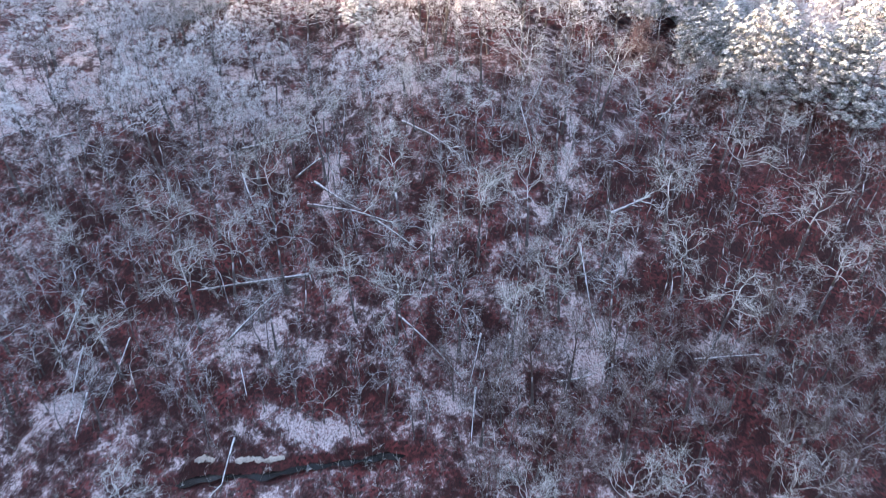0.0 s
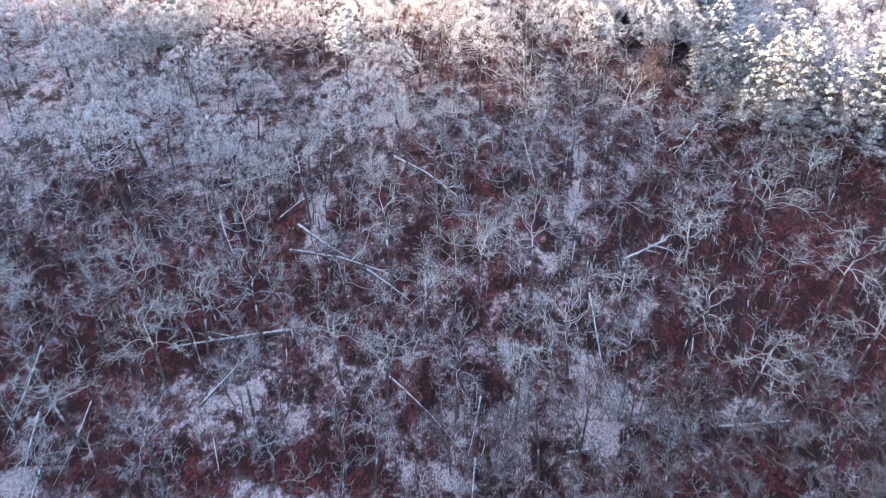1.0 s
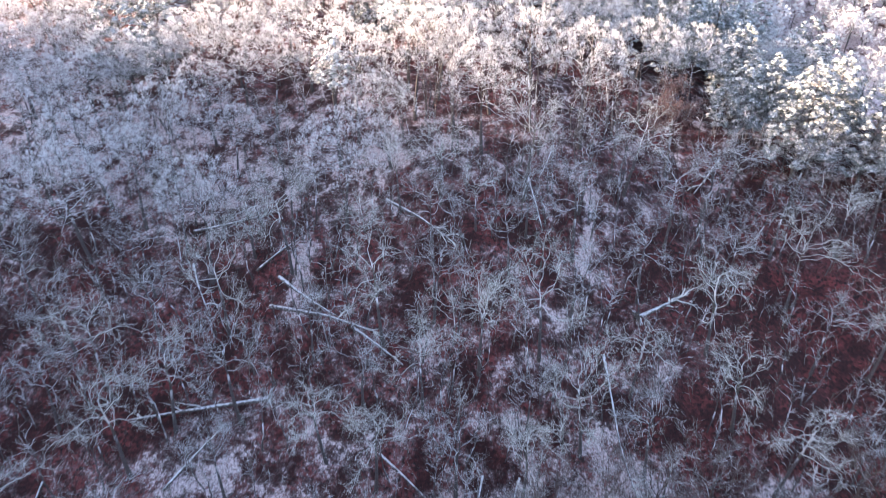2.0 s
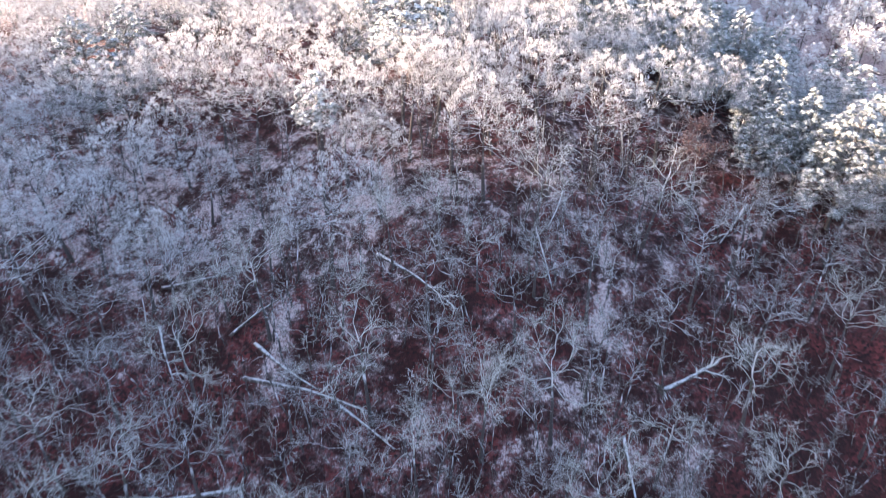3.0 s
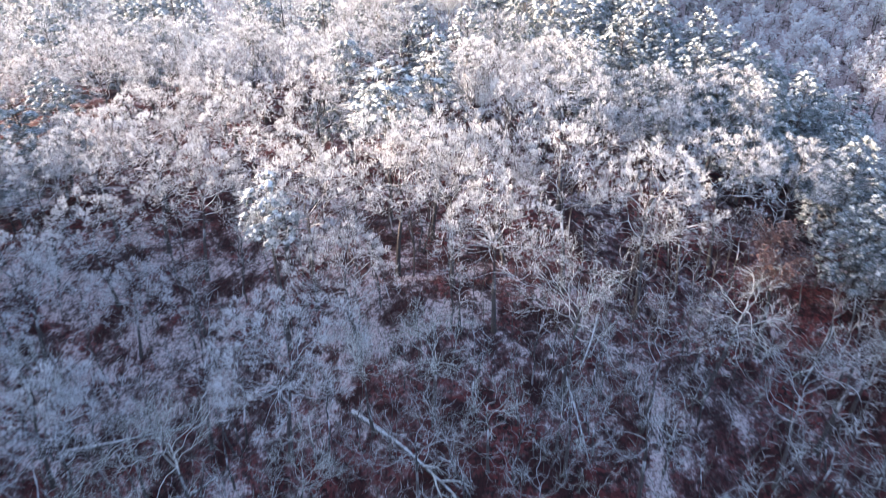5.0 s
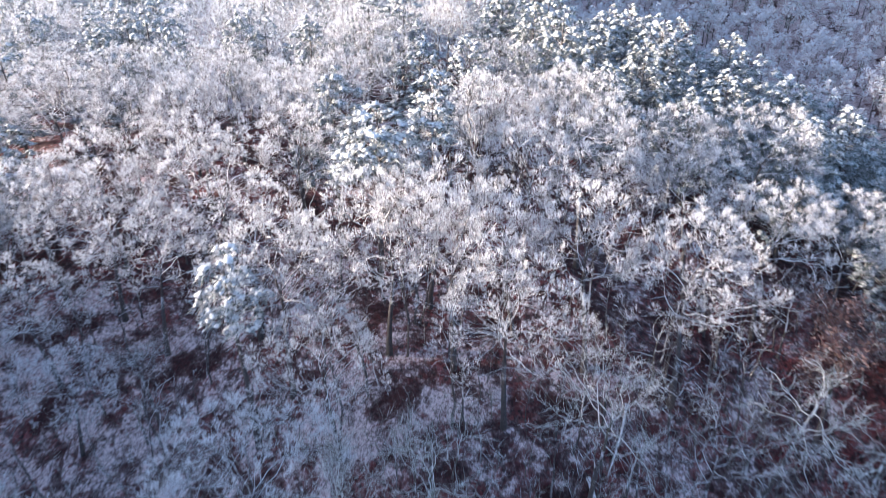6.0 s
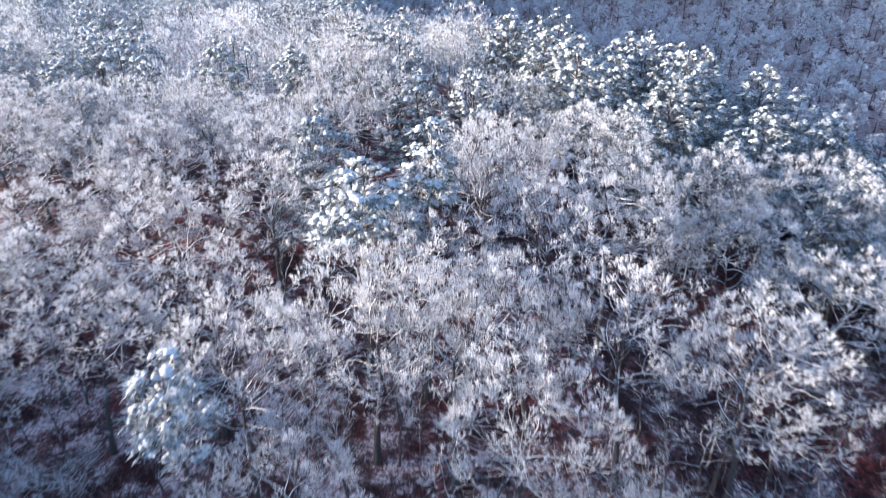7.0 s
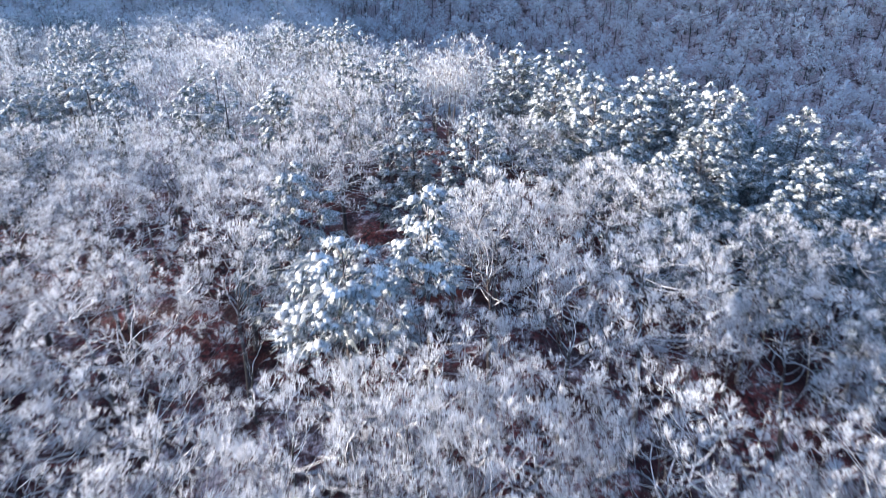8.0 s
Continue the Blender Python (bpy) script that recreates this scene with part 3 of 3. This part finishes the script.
plant(ridge_trees, 2, -19.6, 120.3, 0.8, 1.7)
taken += [(5.2, 87.0, 3.2), (-19.6, 120.3, 2.2)]
for k, (sx, sy) in enumerate([(7.3, 36.7), (17.6, 37.7), (22.0, 37.5), (31.6, 37.6), (-30.0, 37.5)]):
    plant(slope_trees, k, sx, sy, 0.95, 1.7 * k)
    taken.append((sx, sy, 2.5))

trng = np.random.default_rng(8)
SLOPE_SPOTS = [(4.2, 65.0), (10.1, 66.0), (-24.5, 61.0), (-5.2, 67.7), (27.0, 67.4), (36.9, 72.6), (-5.4, 56.6), (13.4, 58.8), (30.8, 56.0), (7.8, 55.5), (-27.9, 57.5), (43.3, 66.1), (21.4, 84.0), (-15.0, 74.5),
               (-31.1, 63.6), (-36.5, 54.0), (44.1, 60.0), (28.1, 61.0), (-10.1, 58.6), (-21.1, 69.9), (-43.4, 64.5)]
RIDGE_SPOTS = [(-2.5, 92.1), (-7.2, 125.5), (8.4, 125.8), (21.6, 109.1), (27.8, 107.2), (12.3, 101.8), (-12.6, 95.8), (-27.8, 113.5), (17.0, 89.7), (-29.9, 100.9), (-24.5, 99.2), (4.3, 104.8), (-11.7, 111.1), (-20.7, 118.7),
               (24.7, 123.2), (-20.0, 106.7), (11.2, 91.4), (-34.8, 115.4), (25.9, 97.5), (6.5, 94.0), (2.0, 91.0), (0.3, 96.9), (-9.1, 90.2), (12.5, 113.4)]
for kinds, group_spots in ((slope_trees, SLOPE_SPOTS), (ridge_trees, RIDGE_SPOTS)):
    for sx, sy in group_spots:
        if all((sx - a) ** 2 + (sy - b) ** 2 > 9 for a, b, c in taken):
            plant(kinds, int(trng.integers(5)), sx, sy, trng.uniform(0.95, 1.1), trng.uniform(0, 6.28), (trng.normal(0, 3), trng.normal(0, 3)))
            taken.append((sx, sy, 2.5))
spots = []
for gy in np.arange(41.0, 128.0, 1.5):
    for gx in np.arange(-62.0, 62.0, 1.5):
        spots.append((gx + trng.uniform(-0.7, 0.7), gy + trng.uniform(-0.7, 0.7)))
trng.shuffle(spots)
for sx, sy in spots:
    if len(taken) > 800 or abs(sx) > 29 + 0.45 * sy or (sy < 47.5 and sx < 4):
        continue
    gap = trng.choice([4.6, 5.6, 6.6]) if sy > 84 or (sx < -24 and sy > 74) else (4.0 if sy < 54 and sx > 0 else (6.0 if sy < 60 and sx < 0 else (6.3 if sx > 20 and 57 < sy < 80 else (4.1 if sy > 74 else 5.2))))
    if any((sx - a) ** 2 + (sy - b) ** 2 < (gap * 0.5 + c) ** 2 for a, b, c in taken):
        continue
    taken.append((sx, sy, gap * 0.5))
    scale, turn = trng.uniform(0.7, 1.1) * (min(1.0, 0.62 + 0.06 * gap) if sy > 84 else 1.0), trng.uniform(0, 6.28)
    lean = (trng.normal(0, 3.5), trng.normal(0, 3.5))
    if sy > (80 if sx < -20 else 77 if sx < -8 else (85 if sx < 12 else 92)) + trng.normal(0, 4.5) or (sx < -24 and sy > 74 and trng.random() < 0.1):
        if sy < 96 and trng.random() < 0.42:
            plant(dark_trees, int(trng.integers(3)), sx, sy, scale, turn, lean)
        else:
            plant(ridge_trees, int(trng.integers(5)), sx, sy, scale, turn, lean)
    elif sy < 54 and sx > 0:
        plant(brown_trees, int(trng.integers(2)), sx, sy, scale * 0.9, turn, lean)
    elif trng.random() < (0.9 if (sx > 12 and sy > 57) or (sx < -14 and 60 < sy < 74) else (0.85 if sy < 62 and sx < 6 else 0.45)):
        plant(dark_trees, int(trng.integers(3)), sx, sy, scale, turn, lean)
    else:
        plant(slope_trees, int(trng.integers(5)), sx, sy, scale, turn, lean)

# ---- woods farther off ----
def woods(name, boxes, seed, shapes, spacing, material, label, pick):
    """One joined stretch of woods, of kind stuff: wood, then branches or needles, then crowns or snow."""
    rng = np.random.default_rng(seed)
    wood, arms, crown = [], [], []
    for x0, x1, y0, y1 in boxes:
        for gy in np.arange(y0, y1, spacing):
            for gx in np.arange(x0, x1, spacing):
                x, y = gx + rng.uniform(-0.45, 0.45) * spacing, gy + rng.uniform(-0.45, 0.45) * spacing
                if not pick(x, y):
                    continue
                s = shapes[int(rng.integers(len(shapes)))]
                scale, turn, z = rng.uniform(0.8, 1.15), rng.uniform(0, 6.28), float(height(x, y))
                wood.append(shifted(s[0], x, y, z, scale, turn))
                arms.append(shifted(s[1], x, y, z, scale, turn))
                crown.append(shifted(s[2], x, y, z, scale, turn))
    ob = tagged(new(name), label, "woods", kind="stuff")
    part("trunks", mesh_of("trunks", *joined(wood), BARK, True), ob)
    leafy = material is NEEDLES
    part("needles" if leafy else "branchwork", mesh_of("branchwork", *joined(arms), material if leafy else LIMB, not leafy), ob)
    part("snow" if leafy else "crowns", mesh_of("crowns", *joined(crown), SNOW_PAD if leafy else material), ob)


mid_shapes = [rimed_tree(100 + i, 10.8, 4.0 + 0.2 * i, 4.4, 5, 36, 6, 6, 0.4, 0.034, 0.95, 1) for i in range(4)]


def brush_tree(seed, tall, wide, lobes, sprays):
    """A far tree: a thin stem, a few limbs and a crown of rounded lobes, each a burst of short sprays."""
    rng = np.random.default_rng(seed)
    fork = np.array((0.2, 0.1, tall * 0.42))
    stem = spikes(np.array([[0, 0, -0.5]]), np.array([[0.2, 0.1, tall * 0.6]]), 0.2, 0.1)
    k = np.arange(lobes)
    az, f = 2.4 * k + rng.normal(0, 0.3, lobes), np.sqrt((k + 0.5) / lobes)
    heads = np.stack([np.cos(az) * f * wide, np.sin(az) * f * wide, tall * (0.42 + 0.5 * np.sqrt(1 - 0.95 * f ** 2)) * rng.uniform(0.88, 1.08, lobes)], 1)
    arms = spikes(fork + (0, 0, 1.0) * rng.uniform(-1, 1, (lobes, 1)), heads, 0.07, 0.03)
    d = unit(rng.normal(size=(lobes, sprays, 3)) + (0, 0, 0.45))
    reach = 0.46 * wide * rng.uniform(0.7, 1.3, (lobes, 1, 1)) * rng.uniform(0.7, 1.1, (lobes, sprays, 1))
    root = heads[:, None] + d * reach * 0.1
    tip = heads[:, None] + d * reach
    return stem, arms, spikes(tip.reshape(-1, 3), root.reshape(-1, 3), rng.uniform(0.12, 0.24, lobes * sprays), 0.0, 2)


far_shapes = [brush_tree(120 + i, 11.0 + 0.8 * i, 2.6 + 0.3 * i, 9, 32) for i in range(4)]


def in_view(x, y):
    return abs(x) < 30 + 0.75 * (y - 60)


def up_far_hill(x, y):
    return 0.24 * (x - 105) + 0.971 * (y - 225)


woods("back_ridge_woods", [(-135, -10, 150, 262)], 26, mid_shapes, 5.4, TWIG_HEAVY, "leafless woods white with deep rime along the back of the ridge",
      lambda x, y: y > 168 + 0.5 * x + 20 and in_view(x, y) and all((x - a) ** 2 + (y - b) ** 2 > 8 for a, b, c in taken) and y < (262 if x < -24 else 205 - 0.9 * max(0, x + 20)))
woods("ridge_woods", [(-135, 70, 124, 262)], 21, mid_shapes, 5.8, TWIG_RIDGE, "frosted leafless woods along the ridge",
      lambda x, y: not (x > 6 and y > 134 - 0.95 * x) and not (y > 168 + 0.5 * x + 20 and y > 150 and x < -10) and in_view(x, y) and all((x - a) ** 2 + (y - b) ** 2 > 9 for a, b, c in taken) and y < (262 if x < -24 else 205 - 0.9 * max(0, x + 20)))
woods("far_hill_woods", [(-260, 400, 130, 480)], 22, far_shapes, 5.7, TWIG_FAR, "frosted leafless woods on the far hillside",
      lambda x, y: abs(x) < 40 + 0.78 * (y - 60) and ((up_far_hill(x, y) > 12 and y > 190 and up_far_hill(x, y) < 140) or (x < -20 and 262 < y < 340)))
low_shapes = [bare_tree(160 + i, 5.6, 2.1, 1.6, limbs=5, seconds=14, thirds=34, twigs=260, twig_len=0.4, twig_r=0.013, crook=0.4, stout=0.36, rises=(0.3, 1.3)) for i in range(4)]
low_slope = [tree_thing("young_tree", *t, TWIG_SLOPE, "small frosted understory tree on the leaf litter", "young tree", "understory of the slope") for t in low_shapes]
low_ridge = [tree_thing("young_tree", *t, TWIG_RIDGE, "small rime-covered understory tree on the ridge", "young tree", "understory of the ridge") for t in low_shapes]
urng = np.random.default_rng(24)
for gy in np.arange(42.0, 122.0, 4.5):
    for gx in np.arange(-60.0, 60.0, 4.5):
        ux, uy = gx + urng.uniform(-2, 2), gy + urng.uniform(-2, 2)
        high = uy > 84
        if urng.random() > (0.4 if high else 0.26) or abs(ux) > 29 + 0.45 * uy or (ux > 20 and 58 < uy < 82) or (uy < 47 and ux < 4):
            continue
        if all((ux - a) ** 2 + (uy - b) ** 2 > (c + 1.2) ** 2 for a, b, c in CLEARINGS):
            plant(low_ridge if high else low_slope, int(urng.integers(4)), ux, uy, urng.uniform(0.75, 1.15), urng.uniform(0, 6.28))
for low_x, low_y, low_size, low_kind in ((11.4, 111.2, 1.1, 0), (12.6, 109.2, 0.95, 3), (23.6, 110.6, 1.1, 2), (25.9, 108.2, 1.0, 1), (27.0, 113.6, 0.9, 0), (-21.8, 117.6, 1.0, 2), (-4.6, 110.6, 0.9, 3),
                                      (-37.8, 107.5, 1.2, 1), (-36.0, 104.3, 1.1, 0), (20.2, 107.9, 1.1, 3), (17.9, 107.0, 0.9, 1), (-21.5, 105.8, 1.0, 2), (-9.6, 98.8, 0.9, 0)):
    plant(low_ridge, low_kind, low_x, low_y, low_size, low_x)
far_pine_shapes = [pine(140, 13.0, 2.6, 4.0, 26, 5, 2, 1.6)]
woods("far_pines", [(-150, 330, 140, 420)], 23, far_pine_shapes, 14.0, NEEDLES, "scattered dark snowy pines among the far woods",
      lambda x, y: abs(x) < 30 + 0.75 * (y - 60) and ((x < -15 and y < 260) or (up_far_hill(x, y) > 10 and (x * 7.3 + y * 3.1) % 10 < 4)))


# ---- fallen trees ----
def fallen_tree(ends, r, boughs, seed, label, lift=0.0, root=False):
    """A trunk lying on the slope between two places, with broken boughs, and a plate of roots where one shows."""
    rng = np.random.default_rng(seed)
    (x0, y0), (x1, y1) = ends
    f = np.linspace(0, 1, 9)
    length = math.hypot(x1 - x0, y1 - y0)
    bend = np.sin(f * math.pi) * rng.normal(0, 0.02) * length
    nx, ny = -(y1 - y0) / length, (x1 - x0) / length
    xs, ys = x0 + (x1 - x0) * f + nx * bend, y0 + (y1 - y0) * f + ny * bend
    zs = height(xs, ys)
    zs = np.interp(f, [0, 0.5, 1], [zs[0], max(zs[4], (zs[0] + zs[8]) / 2), zs[8]]) + r * 0.8 + lift * f
    pts = np.stack([xs, ys, zs], 1)
    base = pts[0] - (0, 0, r)
    pts = pts - base
    ob = tagged(new("fallen_tree"), label, "fallen tree", "fallen trees of the slope")
    ob.location = base
    radii = 0.8 * r * (1 - 0.62 * f) * rng.uniform(0.86, 1.14, 9)
    part("trunk", mesh_of("trunk", *tube(pts, radii, 8), LOG_BARK, True), ob)
    way = unit(pts[-1] - pts[0])
    for k in range(boughs):
        g = rng.uniform(0.45, 1.0)
        a = np.array([np.interp(g, f, pts[:, i]) for i in range(3)])
        d = turned(rng, way[None], 0.9, 0.25)[0]
        d[2] = abs(d[2]) * 0.6 + 0.05
        long = rng.uniform(1.0, 2.8)
        bend_pts, p = [a], a
        pieces = []
        for q in range(4):
            d = turned(rng, d[None], 0.35, 0.0)[0]
            p = p + d * long / 4
            bend_pts.append(p)
            dd = turned(rng, np.repeat(d[None], 4, 0), 0.9, 0.15)
            pieces.append(spikes(np.repeat(p[None], 4, 0), p + dd * rng.uniform(0.4, 1.1, (4, 1)), 0.03, 0.008))
        pieces.append(tube(bend_pts, np.linspace(r * 0.4, 0.03, 5), 5))
        part("branch", mesh_of("branch", *joined(pieces), LIMB, True), ob)
    if root:
        n = 14
        ang = np.linspace(0, 2 * math.pi, n, endpoint=False)
        side, up = np.array([nx, ny, 0]), np.array((0, 0, 1.0))
        tips = pts[0] + (np.cos(ang)[:, None] * side + np.sin(ang)[:, None] * up) * rng.uniform(0.7, 1.2, (n, 1)) - way * 0.25
        part("roots", mesh_of("roots", *spikes(np.repeat(pts[:1], n, 0), tips, r * 0.55, 0.06, 5), LOG_BARK, True), ob, "torn plate of snowy roots")
    return ob


LONG, BROKEN, DARK = "long fallen trunk lined with snow on leaf litter", "broken fallen tree with snowy boughs on the slope", "dark fallen trunk on snowy ground"
FALLEN = [((-16.0, 63.5), (-29.1, 61.8), 0.30, 3, LONG), ((-24.6, 56.3), (-19.9, 61.9), 0.2, 1, LONG), ((16.7, 67.2), (17.3, 59.2), 0.22, 0, LONG), ((17.3, 59.6), (18.8, 54.6), 0.16, 9, BROKEN),
          ((20.8, 70.7), (26.4, 73.0), 0.30, 7, BROKEN), ((-5.2, 59.0), (3.1, 52.9), 0.17, 1, LONG), ((-41.8, 57.1), (-40.7, 49.5), 0.18, 2, LONG), ((-39.7, 52.0), (-39.2, 46.9), 0.19, 0, LONG),
          ((-43.6, 63.4), (-44.5, 54.4), 0.18, 3, LONG), ((-16.4, 74.2), (-10.1, 70.0), 0.25, 1, LONG), ((-17.0, 71.5), (-5.0, 68.3), 0.27, 3, LONG), ((-8.4, 69.0), (-3.1, 65.8), 0.22, 1, LONG),
          ((4.4, 58.0), (2.9, 53.0), 0.16, 0, LONG), ((3.7, 53.1), (3.0, 47.1), 0.19, 0, LONG), ((7.8, 57.7), (6.0, 52.8), 0.16, 0, LONG), ((34.5, 90.8), (30.4, 86.4), 0.26, 2, LONG),
          ((12.8, 53.0), (17.2, 53.5), 0.2, 0, DARK), ((28.6, 55.0), (35.8, 55.2), 0.2, 0, DARK), ((10.4, 84.5), (11.5, 78.3), 0.19, 2, LONG), ((13.8, 89.2), (11.7, 84.7), 0.17, 0, LONG),
          ((-52.9, 81.4), (-48.1, 83.1), 0.2, 0, LONG), ((-27.3, 81.4), (-19.5, 81.6), 0.26, 4, BROKEN), ((-5.4, 81.3), (2.4, 75.2), 0.27, 4, LONG), ((-19.0, 75.3), (-14.7, 78.1), 0.2, 2, BROKEN),
          ((-26.5, 77.5), (-23.8, 72.3), 0.2, 2, LONG), ((-22.0, 46.6), (-22.6, 41.6), 0.18, 1, LONG), ((-36.6, 58.0), (-37.8, 50.2), 0.13, 1, LONG), ((-22.6, 53.6), (-21.4, 50.6), 0.12, 0, LONG)]
for k, (start_, end_, r, boughs, label) in enumerate(FALLEN):
    fallen_tree((start_, end_), r, boughs, 300 + k, label, root=k in (0, 4))


# ---- the stream and its sand ----
def lying_strip(name, points, half, rise, material, label, category, kind=""):
    """A low uneven bank along points on the ground."""
    rng = np.random.default_rng(len(points) * 7 + int(half * 100))
    points = np.array(points)
    f = np.linspace(0, len(points) - 1, 28)
    cx, cy = np.interp(f, range(len(points)), points[:, 0]), np.interp(f, range(len(points)), points[:, 1])
    dx, dy = np.gradient(cx), np.gradient(cy)
    ln = np.hypot(dx, dy)
    across = np.linspace(-1, 1, 7)
    taper = np.sin(np.clip(f / f[-1] * 1.0, 0.02, 0.98) * math.pi) ** 0.4
    w = half * taper * np.convolve(rng.uniform(0.2, 1.6, 30), [0.3, 0.4, 0.3], "valid")
    x = cx[:, None] - (dy / ln * w)[:, None] * across + rng.normal(0, 0.04, (28, 7))
    y = cy[:, None] + (dx / ln * w)[:, None] * across + rng.normal(0, 0.04, (28, 7))
    z = height(x, y) + rise * (1 - across ** 2) * rng.uniform(0.6, 1.2, (28, 7)) - 0.03 + 0.12 * (np.abs(across) < 0.9)
    i = (np.arange(27)[:, None] * 7 + np.arange(6)).ravel()
    tris = np.concatenate([np.stack([i, i + 7, i + 8], 1), np.stack([i, i + 8, i + 1], 1)])
    return tagged(new(name, mesh_of(name, np.stack([x, y, z], -1).reshape(-1, 3), tris[:, ::-1], material, True)), label, category, kind=kind)


def sand_material():
    n = Nodes("pale_sand")
    return n.finish(n.mix(n.ramp(n.noise(5.0, 5.0, 0.7, n.place()), 0.3, 0.7), rgb(0.34, 0.29, 0.25), rgb(0.74, 0.69, 0.62)), 0.9)


def water_material():
    n = Nodes("dark_stream_water")
    n.bump(n.noise(3.0, 3.0, 0.5, n.place()), 0.2, 0.03)
    return n.finish(rgb(0.012, 0.01, 0.009), 0.12)


SAND, WATER = sand_material(), water_material()
lying_strip("sand_bar", [(-21.6, 44.5), (-20, 44.75), (-18.6, 44.6), (-16.6, 45.1)], 0.42, 0.12, SAND, "pale sand bar beside the dark stream", "sand")
lying_strip("sand_bar", [(-26.0, 44.8), (-25, 45.0), (-23.8, 44.7)], 0.28, 0.1, SAND, "small pale sand bar beside the stream", "sand")


def build_stream():
    x = np.linspace(-28, -2, 60)
    y = stream_y(x)
    z = height(x, y) - 0.56
    half = 0.5 + 0.2 * np.sin(x * 0.9) + 0.15 * np.sin(x * 2.3)
    z = np.convolve(np.concatenate([z[:1].repeat(3), z, z[-1:].repeat(3)]), np.ones(7) / 7, "valid")
    v = np.concatenate([np.stack([x, y - half, z], 1), np.stack([x, y + half, z], 1)])
    i = np.arange(59)
    tagged(new("stream_water", mesh_of("stream_water", v, np.concatenate([np.stack([i, i + 1, i + 61], 1), np.stack([i, i + 61, i + 60], 1)]), WATER, True)),
           "narrow dark stream on the valley floor", "stream", kind="structure")


build_stream()


# ---- saplings and brush under the trees ----
def brush():
    rng = np.random.default_rng(77)
    n = 2200
    x, y = rng.uniform(-62, 62, n), rng.uniform(40, 90, n)
    keep = np.abs(x) < 29 + 0.45 * y
    x, y = x[keep], y[keep]
    a = np.stack([x, y, height(x, y) - 0.1], 1)
    tall = rng.uniform(1.0, 3.6, len(a))[:, None]
    d = unit(np.stack([rng.normal(0, 0.3, len(a)), rng.normal(0, 0.3, len(a)), np.ones(len(a))], 1))
    b = a + d * tall
    pieces = [spikes(a, b, 0.028, 0.008)]
    m = 9
    f = rng.uniform(0.3, 1.0, (len(a), m, 1))
    a2 = (a[:, None] + (b - a)[:, None] * f).reshape(-1, 3)
    d2 = turned(rng, np.repeat(d, m, 0), 1.2, 0.0)
    pieces.append(spikes(a2, a2 + d2 * rng.uniform(0.3, 1.0, (len(a2), 1)), 0.022, 0.0, 2))
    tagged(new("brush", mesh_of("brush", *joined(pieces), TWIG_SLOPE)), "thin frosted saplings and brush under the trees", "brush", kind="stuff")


brush()


def sapling_shape(seed):
    """A tall thin bare stem below, and its upper part with a few short twigs."""
    rng = np.random.default_rng(seed)
    bend = np.cumsum(rng.normal(0, 0.1, (8, 2)), 0)
    pts = np.concatenate([bend - bend[:1], np.linspace(-0.3, 5.8, 8)[:, None]], 1)
    r = np.linspace(0.075, 0.018, 8)
    m = 16
    at = rng.uniform(0.42, 0.98, m) * 5.8
    a = np.stack([np.interp(at, pts[:, 2], pts[:, i]) for i in range(3)], 1)
    d = turned(rng, np.repeat([[0, 0, 1.0]], m, 0), 0.9, 0.1)
    mesh, p, w = crooked(rng, a, d, rng.uniform(0.4, 1.5, m), 0.022, 0.01, 2, 0.4, 0.0)
    ends = p[-1].repeat(3, 0)
    fine = spikes(ends, ends + turned(rng, w[-1].repeat(3, 0), 0.8, 0.1) * rng.uniform(0.2, 0.6, (3 * m, 1)), 0.012, 0.0, 2)
    return tube(pts[:4], r[:4], 5), joined([tube(pts[3:], r[3:] * 0.98, 5), mesh, fine])


def sapling_thing(shape):
    ob = tagged(new("sapling"), "tall thin bare sapling with some snow on its twigs", "sapling", "saplings of the hillside")
    part("stem", mesh_of("stem", *shape[0], LIMB_DARK, True), ob)
    part("branchwork", mesh_of("branchwork", *shape[1], LIMB_DARK), ob)
    return ob


sapling_shapes = [sapling_shape(400 + i) for i in range(6)]
sapling_kinds = [sapling_thing(t) for t in sapling_shapes]
srng = np.random.default_rng(78)
others = []
for k in range(620):
    sx, sy, kind, scale, turn = srng.uniform(-62, 62), srng.uniform(46, 98), int(srng.integers(6)), srng.uniform(0.6, 1.4), srng.uniform(0, 6.28)
    if abs(sx) > 29 + 0.45 * sy:
        continue
    if 58 < sy < 83:
        plant(sapling_kinds, kind, sx, sy, scale, turn, (srng.normal(0, 6), srng.normal(0, 6)))
    else:
        others += [shifted(t, sx, sy, float(height(sx, sy)), scale, turn) for t in sapling_shapes[kind]]
tagged(new("saplings", mesh_of("saplings", *joined(others), LIMB_DARK)), "tall thin bare saplings on the valley floor and ridge", "saplings", kind="stuff")
